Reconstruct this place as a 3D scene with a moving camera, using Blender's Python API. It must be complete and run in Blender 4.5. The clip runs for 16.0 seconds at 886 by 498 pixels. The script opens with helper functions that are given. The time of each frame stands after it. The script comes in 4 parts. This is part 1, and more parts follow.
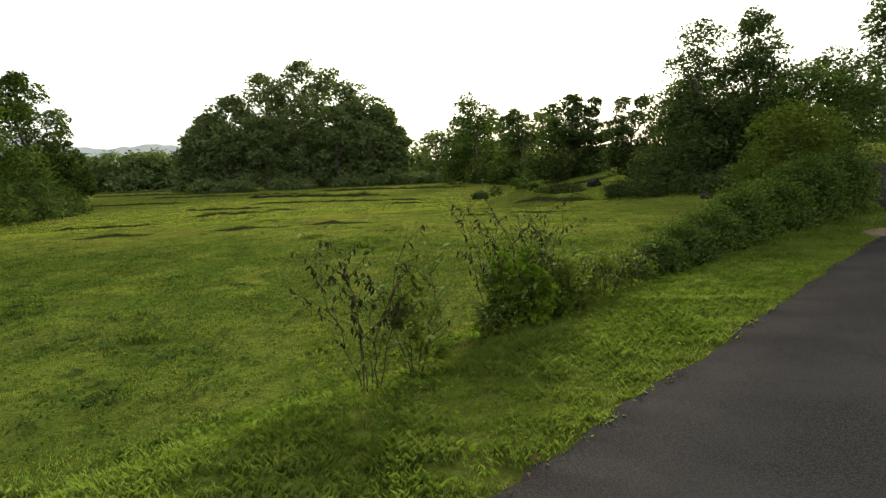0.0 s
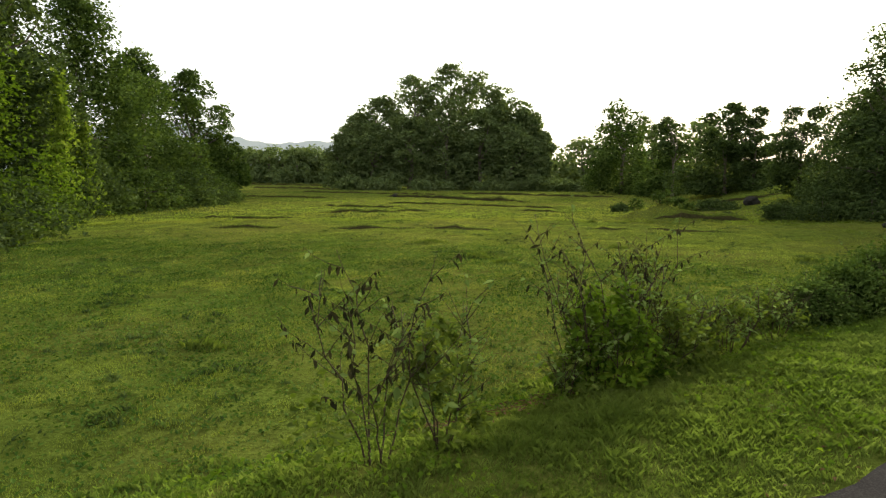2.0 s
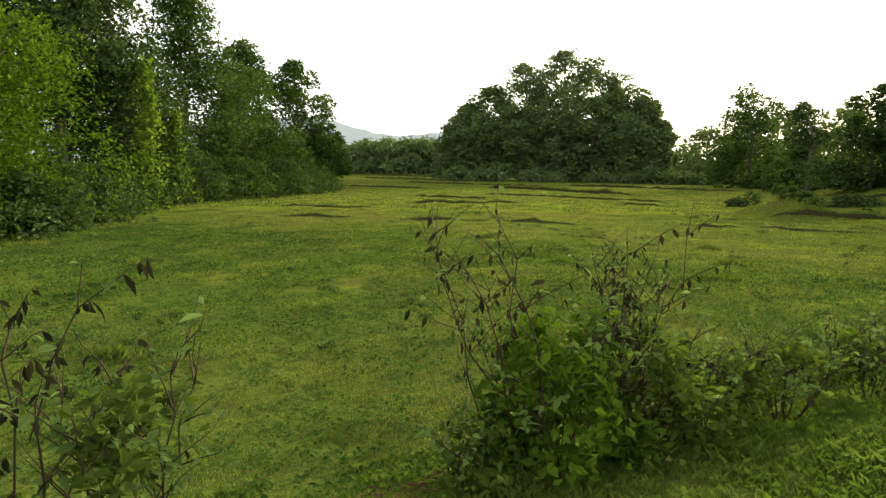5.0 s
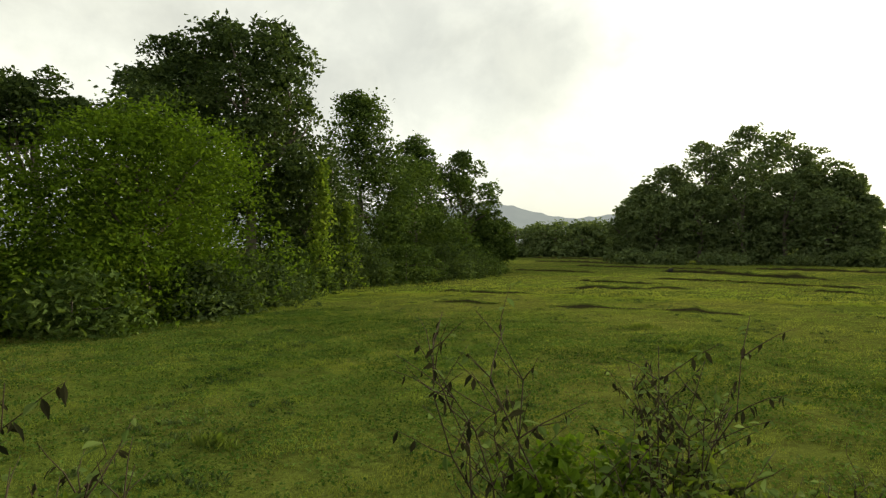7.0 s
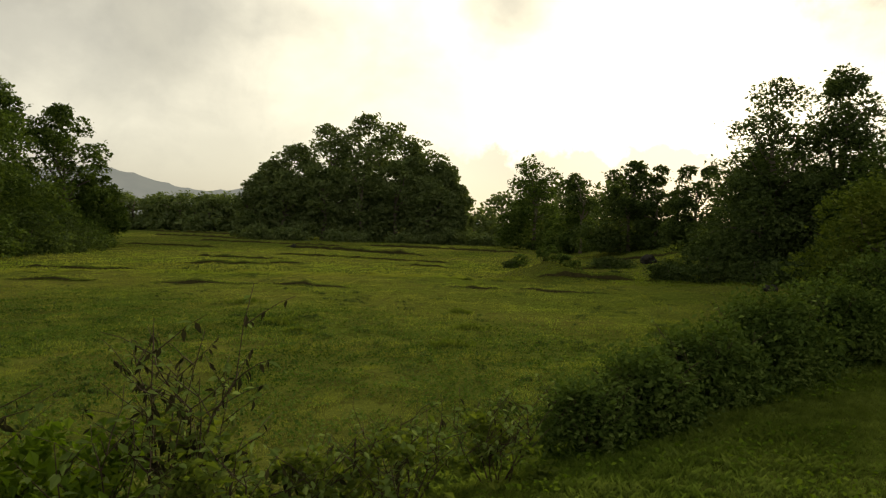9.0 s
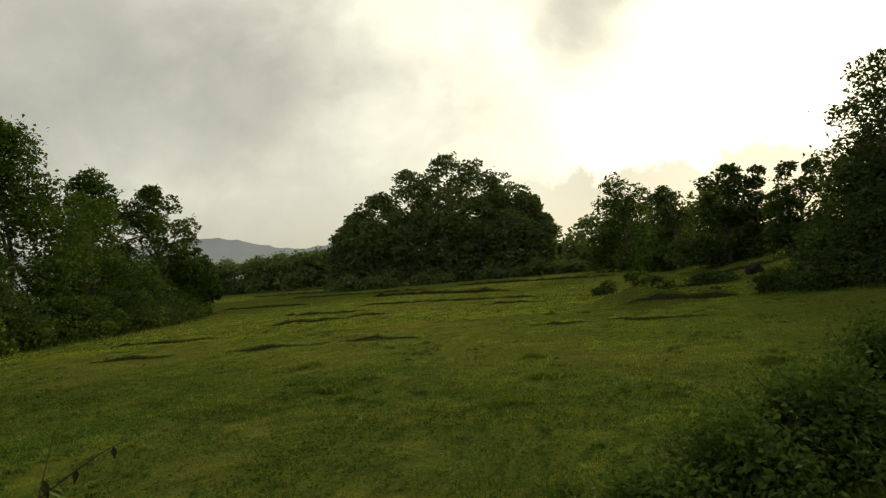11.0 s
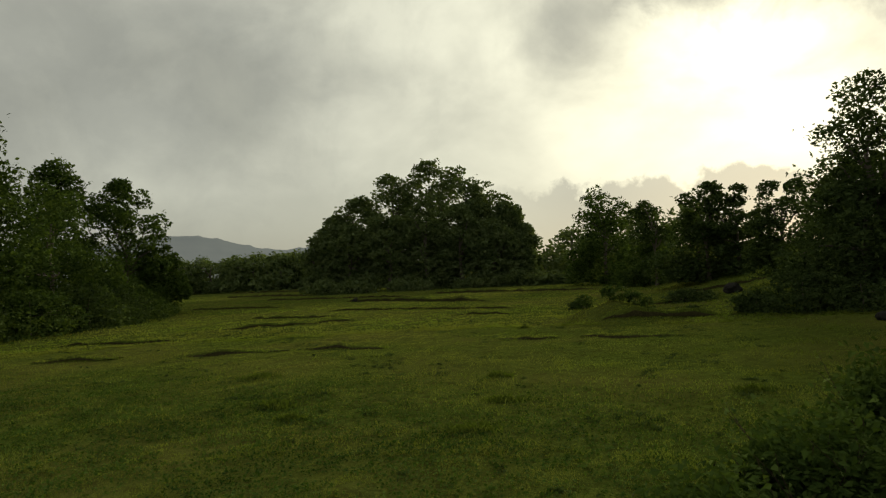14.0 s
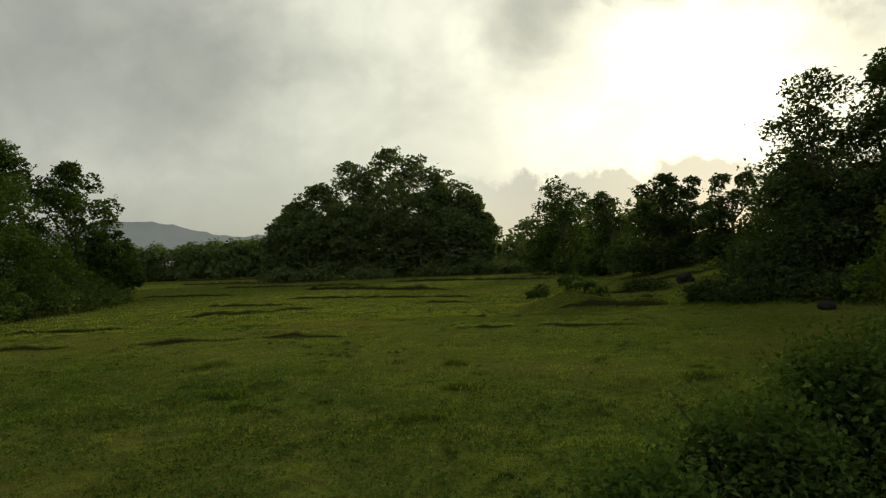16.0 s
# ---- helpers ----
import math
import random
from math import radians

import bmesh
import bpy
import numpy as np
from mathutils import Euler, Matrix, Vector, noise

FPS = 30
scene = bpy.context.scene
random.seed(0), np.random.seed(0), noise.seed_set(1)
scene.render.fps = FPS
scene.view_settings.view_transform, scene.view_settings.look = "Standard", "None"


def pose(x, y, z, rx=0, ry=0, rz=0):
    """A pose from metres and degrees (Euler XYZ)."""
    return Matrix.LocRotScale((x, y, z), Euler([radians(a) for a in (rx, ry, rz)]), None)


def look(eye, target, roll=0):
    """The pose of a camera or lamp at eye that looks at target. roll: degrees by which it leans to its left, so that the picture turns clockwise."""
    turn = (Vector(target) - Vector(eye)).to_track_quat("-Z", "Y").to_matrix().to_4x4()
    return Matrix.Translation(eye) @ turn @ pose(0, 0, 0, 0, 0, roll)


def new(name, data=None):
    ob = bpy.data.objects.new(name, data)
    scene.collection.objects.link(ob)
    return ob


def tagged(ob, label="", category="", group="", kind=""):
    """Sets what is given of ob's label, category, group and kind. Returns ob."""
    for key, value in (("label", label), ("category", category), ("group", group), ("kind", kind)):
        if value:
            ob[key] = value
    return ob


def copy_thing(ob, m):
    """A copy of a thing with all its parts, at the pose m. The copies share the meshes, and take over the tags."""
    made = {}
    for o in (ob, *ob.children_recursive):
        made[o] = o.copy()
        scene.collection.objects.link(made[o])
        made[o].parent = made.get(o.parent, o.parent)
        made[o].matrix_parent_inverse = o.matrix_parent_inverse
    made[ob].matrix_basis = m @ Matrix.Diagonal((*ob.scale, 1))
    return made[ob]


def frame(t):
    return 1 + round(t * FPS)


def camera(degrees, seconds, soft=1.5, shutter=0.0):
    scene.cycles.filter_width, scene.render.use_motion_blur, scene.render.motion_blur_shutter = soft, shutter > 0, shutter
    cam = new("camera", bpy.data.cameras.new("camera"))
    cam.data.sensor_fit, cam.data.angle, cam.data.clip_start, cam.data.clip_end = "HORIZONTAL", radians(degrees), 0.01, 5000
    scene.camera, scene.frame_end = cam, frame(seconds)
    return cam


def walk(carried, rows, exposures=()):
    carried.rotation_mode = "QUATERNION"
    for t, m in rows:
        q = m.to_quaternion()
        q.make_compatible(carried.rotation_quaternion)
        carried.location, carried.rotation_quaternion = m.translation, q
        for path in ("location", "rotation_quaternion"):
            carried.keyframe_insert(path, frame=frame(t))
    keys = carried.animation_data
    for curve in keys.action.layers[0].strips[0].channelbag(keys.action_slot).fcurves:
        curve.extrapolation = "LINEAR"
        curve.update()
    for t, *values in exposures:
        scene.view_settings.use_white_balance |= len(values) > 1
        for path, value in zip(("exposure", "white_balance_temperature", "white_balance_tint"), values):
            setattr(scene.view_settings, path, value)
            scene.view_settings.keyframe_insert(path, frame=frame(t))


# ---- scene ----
cam = camera(68.5, 16.0, soft=1.3)
PATH = [
    (0, (0.321, 0.123, 1.319), (0.246, 2.106, 1.073), -2.4),
    (0.5, (0.498, 0.402, 1.316), (0.513, 2.385, 1.05), -0.2),
    (1, (0.608, 0.708, 1.314), (0.474, 2.69, 1.08), -2.0),
    (1.5, (0.655, 1.005, 1.32), (0.272, 2.957, 1.109), 0.5),
    (2, (0.799, 1.315, 1.345), (0.298, 3.238, 1.12), 0.4),
    (2.5, (0.889, 1.622, 1.32), (0.432, 3.559, 1.119), -1.6),
    (3, (0.975, 1.956, 1.31), (0.585, 3.901, 1.062), -3.3),
    (5.5, (1.8, 3.591, 1.213), (0.904, 5.359, 0.946), 0.9),
    (6, (1.997, 3.779, 1.281), (1.081, 5.528, 0.961), -1.7),
    (6.5, (2.158, 3.89, 1.341), (0.874, 5.42, 1.24), -0.4),
    (7, (2.196, 3.911, 1.361), (0.897, 5.432, 1.357), 0.1),
    (7.5, (2.259, 3.835, 1.366), (1.068, 5.442, 1.351), 1.8),
    (8, (2.379, 3.793, 1.341), (1.361, 5.513, 1.285), 4.0),
    (8.5, (2.52, 3.956, 1.344), (1.819, 5.828, 1.273), 1.8),
    (9, (2.671, 4.197, 1.343), (2.362, 6.173, 1.282), 1.8),
    (11.5, (3.169, 5.832, 1.471), (2.536, 7.724, 1.6), -4.8),
    (12, (3.227, 6.129, 1.47), (2.551, 7.986, 1.778), 2.2),
    (12.5, (3.248, 6.266, 1.491), (2.707, 8.167, 1.794), -1.5),
    (13, (3.248, 6.276, 1.499), (2.703, 8.191, 1.69), -2.0),
    (13.5, (3.233, 6.287, 1.498), (2.695, 8.21, 1.613), -3.7),
    (14, (3.173, 6.386, 1.483), (2.642, 8.313, 1.554), -2.7),
    (14.5, (3.223, 6.306, 1.491), (2.721, 8.242, 1.511), -2.3),
    (15, (3.214, 6.328, 1.497), (2.702, 8.262, 1.513), -3.0),
    (15.5, (3.225, 6.352, 1.48), (2.732, 8.29, 1.517), -2.5),
    (16, (3.23, 6.38, 1.476), (2.814, 8.336, 1.507), -2.3),
]
walk(cam, [(t, look(eye, target, roll)) for t, eye, target, roll in PATH], exposures=((0.0, 2.1, 6400, 10), (0.8, 2.4, 6500, 10), (1.2, 2.35, 6500, 10), (1.6, 2.1, 6400, 10), (3.0, 2.35, 6400, 10), (5.5, 2.35, 6500, 8), (6.2, 2.45, 6600, 7), (7.0, 1.65, 6600, 8), (7.5, 1.35, 7200, 10), (8.0, 1.35, 7300, 11), (8.5, 1.4, 7300, 11), (9.0, 1.15, 7300, 11), (11.3, 0.85, 6800, 7), (11.6, 0.3, 6700, 6), (12.0, -0.15, 6700, 6), (12.5, -0.25, 6700, 6), (13.0, 0.0, 6800, 6), (14.5, 0.55, 6700, 6), (16.0, 0.6, 6600, 6)))

# ---- world, sun, exposure ----
SUN_AZ, SUN_EL = radians(13), radians(13.5)
SUN_DIR = Vector((math.sin(SUN_AZ) * math.cos(SUN_EL), math.cos(SUN_AZ) * math.cos(SUN_EL), math.sin(SUN_EL)))


class Nodes:
    """Small helper for building node trees."""

    def __init__(self, tree):
        self.tree = tree
        tree.nodes.clear()

    def add(self, kind, ins=None, **props):
        n = self.tree.nodes.new(kind)
        for k, v in props.items():
            setattr(n, k, v)
        for k, v in (ins or {}).items():
            self.link(v, n.inputs[k])
        return n

    def link(self, v, socket):
        if isinstance(v, bpy.types.NodeSocket):
            self.tree.links.new(v, socket)
        else:
            socket.default_value = v

    def math(self, op, a, b=0.0, clamp=False):
        return self.add("ShaderNodeMath", {0: a, 1: b}, operation=op, use_clamp=clamp).outputs[0]

    def vec(self, op, a, b=(0, 0, 0)):
        n = self.add("ShaderNodeVectorMath", {0: a, 1: b}, operation=op)
        return n.outputs["Value"] if op in ("DOT_PRODUCT", "LENGTH") else n.outputs[0]

    def mix(self, f, a, b, mode="MIX"):
        n = self.add("ShaderNodeMix", data_type="RGBA", blend_type=mode)
        for s, v in ((n.inputs[0], f), (n.inputs[6], a), (n.inputs[7], b)):
            self.link(v, s)
        return n.outputs[2]

    def ramp(self, f, *stops):
        n = self.add("ShaderNodeValToRGB", {0: f})
        els = n.color_ramp.elements
        while len(els) < len(stops):
            els.new(0.5)
        for e, (p, c) in zip(els, stops):
            e.position = p
            e.color = (c, c, c, 1) if isinstance(c, (int, float)) else (*c, 1)
        return n.outputs[0]

    def noise(self, v, scale, detail=4.0, rough=0.55, distort=0.0):
        return self.add("ShaderNodeTexNoise", {"Vector": v, "Scale": scale, "Detail": detail, "Roughness": rough, "Distortion": distort}).outputs["Fac"]


world = bpy.data.worlds.new("overcast_sky")
scene.world = world
world.use_nodes = True
N = Nodes(world.node_tree)
way = N.vec("NORMALIZE", N.add("ShaderNodeTexCoord").outputs["Generated"])
xyz = N.add("ShaderNodeSeparateXYZ", {0: way})
up = N.math("MAXIMUM", xyz.outputs[2], 0.0)
sky = N.add("ShaderNodeTexSky", sky_type="NISHITA", sun_disc=False, sun_elevation=SUN_EL, sun_rotation=SUN_AZ)
clear = N.mix(1.0, sky.outputs[0], (0.07, 0.07, 0.07, 1), "MULTIPLY")
# cloud deck seen in perspective
flat = N.math("ADD", up, 0.50)
deck = N.add("ShaderNodeCombineXYZ", {0: N.math("DIVIDE", xyz.outputs[0], flat), 1: N.math("DIVIDE", xyz.outputs[1], flat), 2: 3.7}).outputs[0]
billow = N.noise(deck, 3.3, 6.0, 0.52, 0.25)
high = N.ramp(up, (0.08, 0.12), (0.26, 1.25))
billow = N.math("ADD", 0.47, N.math("MULTIPLY", N.math("SUBTRACT", billow, 0.47), high))
broad = N.noise(deck, 0.42, 3.0, 0.5)
facing = N.math("MAXIMUM", N.vec("DOT_PRODUCT", way, SUN_DIR[:]), 0.0)
glow_wide = N.math("MULTIPLY", N.math("POWER", facing, 7.0), 0.42)
glow_mid = N.math("MULTIPLY", N.math("POWER", facing, 38.0), 0.38)
glow_core = N.math("MULTIPLY", N.math("POWER", facing, 260.0), 0.22)
glow = N.math("ADD", glow_wide, N.math("ADD", glow_mid, glow_core))
thin = N.ramp(billow, (0.30, 1.0), (0.70, 0.30))
lit = N.math("MULTIPLY", glow, thin)
base = N.math("MULTIPLY", N.ramp(broad, (0.3, 0.44), (0.7, 0.30)), N.ramp(billow, (0.30, 1.08), (0.72, 0.72)))
low = N.ramp(up, (0.0, 0.58), (0.13, 1.0))
grey = N.mix(1.0, N.mix(1.0, (1.0, 1.0, 0.87, 1), N.add("ShaderNodeCombineColor", {0: base, 1: base, 2: base}).outputs[0], "MULTIPLY"), low, "MULTIPLY")
warm = N.mix(1.0, (1.0, 0.94, 0.66, 1), N.add("ShaderNodeCombineColor", {0: lit, 1: lit, 2: lit}).outputs[0], "MULTIPLY")
clouds = N.mix(1.0, grey, warm, "ADD")
# heaped clouds low under the sun
heap_edge = N.math("ADD", N.math("MULTIPLY", N.noise(way, 9.0, 6.0, 0.6), 0.15), 0.045)
heap = N.math("MULTIPLY", N.math("MULTIPLY", N.math("SUBTRACT", heap_edge, up), 110.0, True), N.math("MULTIPLY", N.math("SUBTRACT", facing, 0.90), 20.0, True))
clouds = N.mix(N.math("MULTIPLY", heap, 0.75), clouds, (0.28, 0.28, 0.25, 1))
# darker banks of cloud above and beside the sun
ragged_edge = N.math("SUBTRACT", N.noise(way, 9.0, 6.0, 0.62, 0.3), 0.5)
for az, el, wide, deep in ((14, 25.5, 10.5, 0.72), (27, 21, 8.0, 0.6), (-2.5, 20.5, 5.5, 0.36), (7, 21.5, 4.5, 0.34), (-46, 20, 22, 0.38)):
    heart = Vector((math.sin(radians(az)) * math.cos(radians(el)), math.cos(radians(az)) * math.cos(radians(el)), math.sin(radians(el))))
    near = N.math("DIVIDE", N.math("ARCCOSINE", N.math("MINIMUM", N.vec("DOT_PRODUCT", N.vec("NORMALIZE", N.vec("MULTIPLY", way, (1.0, 1.0, 1.25))), Vector((heart.x, heart.y, heart.z * 1.25)).normalized()[:]), 0.99999)), radians(wide))
    cover = N.math("SUBTRACT", 1.15, N.math("ADD", near, N.math("MULTIPLY", ragged_edge, 2.3)), True)
    clouds = N.mix(N.math("MULTIPLY", cover, deep), clouds, (0.16, 0.165, 0.16, 1))
whole = N.mix(0.93, clear, clouds)
N.add("ShaderNodeOutputWorld", {0: N.add("ShaderNodeBackground", {0: whole, 1: 1.0}).outputs[0]})

sun = new("sun", bpy.data.lights.new("sun", "SUN"))
sun.data.energy, sun.data.angle, sun.data.color = 2.5, radians(13), (1.0, 0.90, 0.66)
sun.matrix_world = look((0, 0, 60), Vector((0, 0, 60)) - SUN_DIR)

# ---- materials ----


def material(name):
    m = bpy.data.materials.new(name)
    m.use_nodes = True
    return m, Nodes(m.node_tree)


def finish(n, shader, disp=None):
    n.add("ShaderNodeOutputMaterial", {0: shader})


def leaf_material(name, dark, mid, pale, through_light=0.35, rough=0.85, gloss=0.02):
    m, n = material(name)
    island = n.add("ShaderNodeNewGeometry").outputs["Random Per Island"]
    pos = n.add("ShaderNodeTexCoord").outputs["Object"]
    patch = n.noise(pos, 0.9, 3.0)
    f = n.math("ADD", n.math("MULTIPLY", island, 0.5), n.math("MULTIPLY", n.math("SUBTRACT", patch, 0.32), 1.3), True)
    col = n.ramp(f, (0.1, dark), (0.55, mid), (0.95, pale))
    bs = n.add("ShaderNodeBsdfPrincipled", {"Base Color": col, "Roughness": rough, "Specular IOR Level": gloss})
    tr = n.add("ShaderNodeBsdfTranslucent", {0: n.mix(1.0, col, (1.25, 1.3, 0.5, 1), "MULTIPLY")})
    finish(n, n.add("ShaderNodeMixShader", {0: through_light, 1: bs.outputs[0], 2: tr.outputs[0]}).outputs[0])
    return m


def piece_leaf_material(name, dark, pale, through_light=0.3):
    m, n = material(name)
    rnd = n.add("ShaderNodeObjectInfo").outputs["Random"]
    vein = n.noise(n.add("ShaderNodeTexCoord").outputs["Object"], 60.0, 2.0)
    col = n.ramp(n.math("ADD", n.math("MULTIPLY", rnd, 0.8), n.math("MULTIPLY", vein, 0.2)), (0.0, dark), (1.0, pale))
    bs = n.add("ShaderNodeBsdfDiffuse", {0: col, 1: 0.6})
    tr = n.add("ShaderNodeBsdfTranslucent", {0: col})
    finish(n, n.add("ShaderNodeMixShader", {0: through_light, 1: bs.outputs[0], 2: tr.outputs[0]}).outputs[0])
    return m


def bark_material(name, a, b):
    m, n = material(name)
    pos = n.add("ShaderNodeTexCoord").outputs["Object"]
    stretch = n.vec("MULTIPLY", pos, (9.0, 9.0, 1.6))
    grain = n.noise(stretch, 1.5, 6.0, 0.65)
    col = n.mix(n.noise(pos, 1.3, 2.0), n.ramp(grain, (0.3, a), (0.7, b)), (*[c * 0.8 for c in b], 1))
    bump = n.add("ShaderNodeBump", {"Strength": 0.6, "Distance": 0.02, "Height": grain})
    finish(n, n.add("ShaderNodeBsdfPrincipled", {"Base Color": col, "Roughness": 0.9, "Specular IOR Level": 0.1, "Normal": bump.outputs[0]}).outputs[0])
    return m


def ground_material():
    m, n = material("field_turf")
    pos = n.add("ShaderNodeTexCoord").outputs["Object"]
    fine = n.noise(pos, 34.0, 5.0, 0.7)
    tuft = n.noise(pos, 5.5, 5.0, 0.65)
    tuft_far = n.noise(n.vec("MULTIPLY", pos, (0.6, 1.0, 1.0)), 1.3, 4.0, 0.6, 0.4)
    broad_patch = n.noise(pos, 0.16, 4.0, 0.6, 0.6)
    green = n.ramp(fine, (0.30, (0.024, 0.036, 0.006)), (0.5, (0.062, 0.084, 0.014)), (0.72, (0.110, 0.138, 0.028)))
    col = n.mix(n.ramp(tuft, (0.38, 0.75), (0.54, 0.0)), green, (0.028, 0.038, 0.007, 1))
    col = n.mix(n.ramp(tuft_far, (0.36, 0.6), (0.50, 0.0)), col, (0.042, 0.058, 0.010, 1))
    dry = n.ramp(broad_patch, (0.42, 0.0), (0.64, 0.4))
    col = n.mix(dry, col, (0.105, 0.088, 0.026, 1))
    earth = n.ramp(n.noise(pos, 2.4, 5.0, 0.7), (0.69, 0.0), (0.76, 0.75))
    col = n.mix(earth, col, (0.085, 0.058, 0.030, 1))
    height = n.math("ADD", n.math("MULTIPLY", fine, 0.35), n.math("ADD", tuft, n.math("MULTIPLY", tuft_far, 1.5)))
    bump = n.add("ShaderNodeBump", {"Strength": 0.9, "Distance": 0.06, "Height": height})
    finish(n, n.add("ShaderNodeBsdfPrincipled", {"Base Color": col, "Roughness": 1.0, "Specular IOR Level": 0.0, "Normal": bump.outputs[0]}).outputs[0])
    return m


def asphalt_material():
    m, n = material("worn_asphalt")
    pos = n.add("ShaderNodeTexCoord").outputs["Object"]
    grit = n.add("ShaderNodeTexVoronoi", {"Vector": pos, "Scale": 95.0}).outputs["Distance"]
    wear = n.noise(pos, 1.1, 5.0, 0.6)
    stain = n.noise(pos, 0.35, 3.0)
    col = n.ramp(grit, (0.0, (0.042, 0.040, 0.041)), (0.6, (0.018, 0.017, 0.0185)))
    col = n.mix(n.ramp(wear, (0.4, 0.0), (0.75, 0.45)), col, (0.042, 0.040, 0.040, 1))
    col = n.mix(n.ramp(stain, (0.55, 0.0), (0.75, 0.35)), col, (0.023, 0.022, 0.024, 1))
    bump = n.add("ShaderNodeBump", {"Strength": 0.3, "Distance": 0.004, "Height": n.math("ADD", grit, n.math("MULTIPLY", wear, 2.0))})
    finish(n, n.add("ShaderNodeBsdfPrincipled", {"Base Color": col, "Roughness": 1.0, "Specular IOR Level": 0.0, "Normal": bump.outputs[0]}).outputs[0])
    return m


def soil_material(name, a, b):
    m, n = material(name)
    pos = n.add("ShaderNodeTexCoord").outputs["Object"]
    g = n.noise(pos, 14.0, 6.0, 0.7)
    bump = n.add("ShaderNodeBump", {"Strength": 0.8, "Distance": 0.03, "Height": g})
    finish(n, n.add("ShaderNodeBsdfPrincipled", {"Base Color": n.ramp(g, (0.3, a), (0.7, b)), "Roughness": 0.95, "Specular IOR Level": 0.05, "Normal": bump.outputs[0]}).outputs[0])
    return m


def blade_material(name, dark, mid, pale, withered=0.55):
    m, n = material(name)
    island = n.add("ShaderNodeNewGeometry").outputs["Random Per Island"]
    pos = n.add("ShaderNodeTexCoord").outputs["Object"]
    patch = n.math("ADD", n.math("MULTIPLY", n.noise(pos, 0.9, 3.0), 0.5), n.math("MULTIPLY", n.noise(pos, 6.5, 3.0, 0.6), 0.5))
    dry = n.ramp(n.noise(pos, 0.22, 4.0, 0.6, 0.6), (0.38, 0.0), (0.58, withered))
    f = n.math("ADD", n.math("MULTIPLY", island, 0.14), n.math("MULTIPLY", n.math("SUBTRACT", patch, 0.31), 2.4), True)
    col = n.mix(dry, n.ramp(f, (0.05, dark), (0.5, mid), (0.95, pale)), (0.158, 0.132, 0.042, 1))
    bs = n.add("ShaderNodeBsdfPrincipled", {"Base Color": col, "Roughness": 0.8, "Specular IOR Level": 0.02})
    tr = n.add("ShaderNodeBsdfTranslucent", {0: n.mix(1.0, col, (1.25, 1.25, 0.7, 1), "MULTIPLY")})
    finish(n, n.add("ShaderNodeMixShader", {0: 0.5, 1: bs.outputs[0], 2: tr.outputs[0]}).outputs[0])
    return m


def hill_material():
    m, n = material("haze_glow_hill")
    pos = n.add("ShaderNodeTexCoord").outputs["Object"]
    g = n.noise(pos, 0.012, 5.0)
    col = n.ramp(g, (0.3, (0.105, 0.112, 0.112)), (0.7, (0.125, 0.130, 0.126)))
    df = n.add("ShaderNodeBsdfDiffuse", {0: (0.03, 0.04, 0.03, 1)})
    # grey glow in place of the haze in front of the ridge
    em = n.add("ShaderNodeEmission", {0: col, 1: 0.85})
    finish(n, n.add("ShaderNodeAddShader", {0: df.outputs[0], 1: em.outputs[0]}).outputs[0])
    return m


TURF = ground_material()
ASPHALT = asphalt_material()
# earth colour darkened to hold the shade of the bunds' south faces
SHADED_EARTH = soil_material("shaded_bund_earth", (0.020, 0.018, 0.008), (0.048, 0.044, 0.018))
RED_SOIL = soil_material("reddish_gravel_soil", (0.055, 0.040, 0.030), (0.105, 0.078, 0.058))
STONE = soil_material("dark_stone", (0.010, 0.010, 0.009), (0.032, 0.030, 0.027))
BARK = bark_material("grey_bark", (0.050, 0.042, 0.033), (0.13, 0.11, 0.09))
TWIG = bark_material("brown_twig", (0.020, 0.015, 0.009), (0.050, 0.036, 0.022))
L_DARK = leaf_material("deep_green_leaves", (0.020, 0.032, 0.013), (0.047, 0.070, 0.025), (0.095, 0.128, 0.042), 0.24)
# grove and far line: leaf colour paled and greyed to stand in for haze
L_GROVE = leaf_material("haze_tinted_green_leaves", (0.054, 0.078, 0.034), (0.092, 0.122, 0.052), (0.135, 0.165, 0.072), 0.28)
L_HEDGE = leaf_material("glossy_hedge_leaves", (0.026, 0.046, 0.012), (0.052, 0.082, 0.020), (0.110, 0.150, 0.040), 0.20, 0.7, 0.0)
L_WEED = leaf_material("dark_weed_leaves", (0.018, 0.042, 0.008), (0.046, 0.084, 0.015), (0.100, 0.152, 0.032), 0.22)
L_MID = leaf_material("mid_green_leaves", (0.020, 0.036, 0.010), (0.055, 0.086, 0.022), (0.115, 0.155, 0.040), 0.22)
L_BRIGHT = leaf_material("fresh_green_leaves", (0.028, 0.052, 0.006), (0.064, 0.108, 0.010), (0.125, 0.175, 0.020), 0.32)
L_VINE = leaf_material("yellow_green_vine_leaves", (0.05, 0.09, 0.012), (0.12, 0.17, 0.025), (0.19, 0.24, 0.045), 0.35)
L_OLIVE = leaf_material("olive_leaves", (0.034, 0.052, 0.010), (0.076, 0.105, 0.020), (0.140, 0.160, 0.042), 0.36)
L_DRY = leaf_material("withered_brown_leaves", (0.030, 0.019, 0.009), (0.070, 0.044, 0.020), (0.13, 0.085, 0.038), 0.2)
P_GREEN = piece_leaf_material("shrub_leaf_green", (0.050, 0.086, 0.018), (0.150, 0.205, 0.058), 0.4)
P_DRY = piece_leaf_material("shrub_leaf_withered", (0.010, 0.012, 0.006), (0.038, 0.036, 0.016), 0.2)
BLADE = blade_material("verge_grass", (0.028, 0.050, 0.008), (0.060, 0.096, 0.018), (0.118, 0.160, 0.042), 0.12)
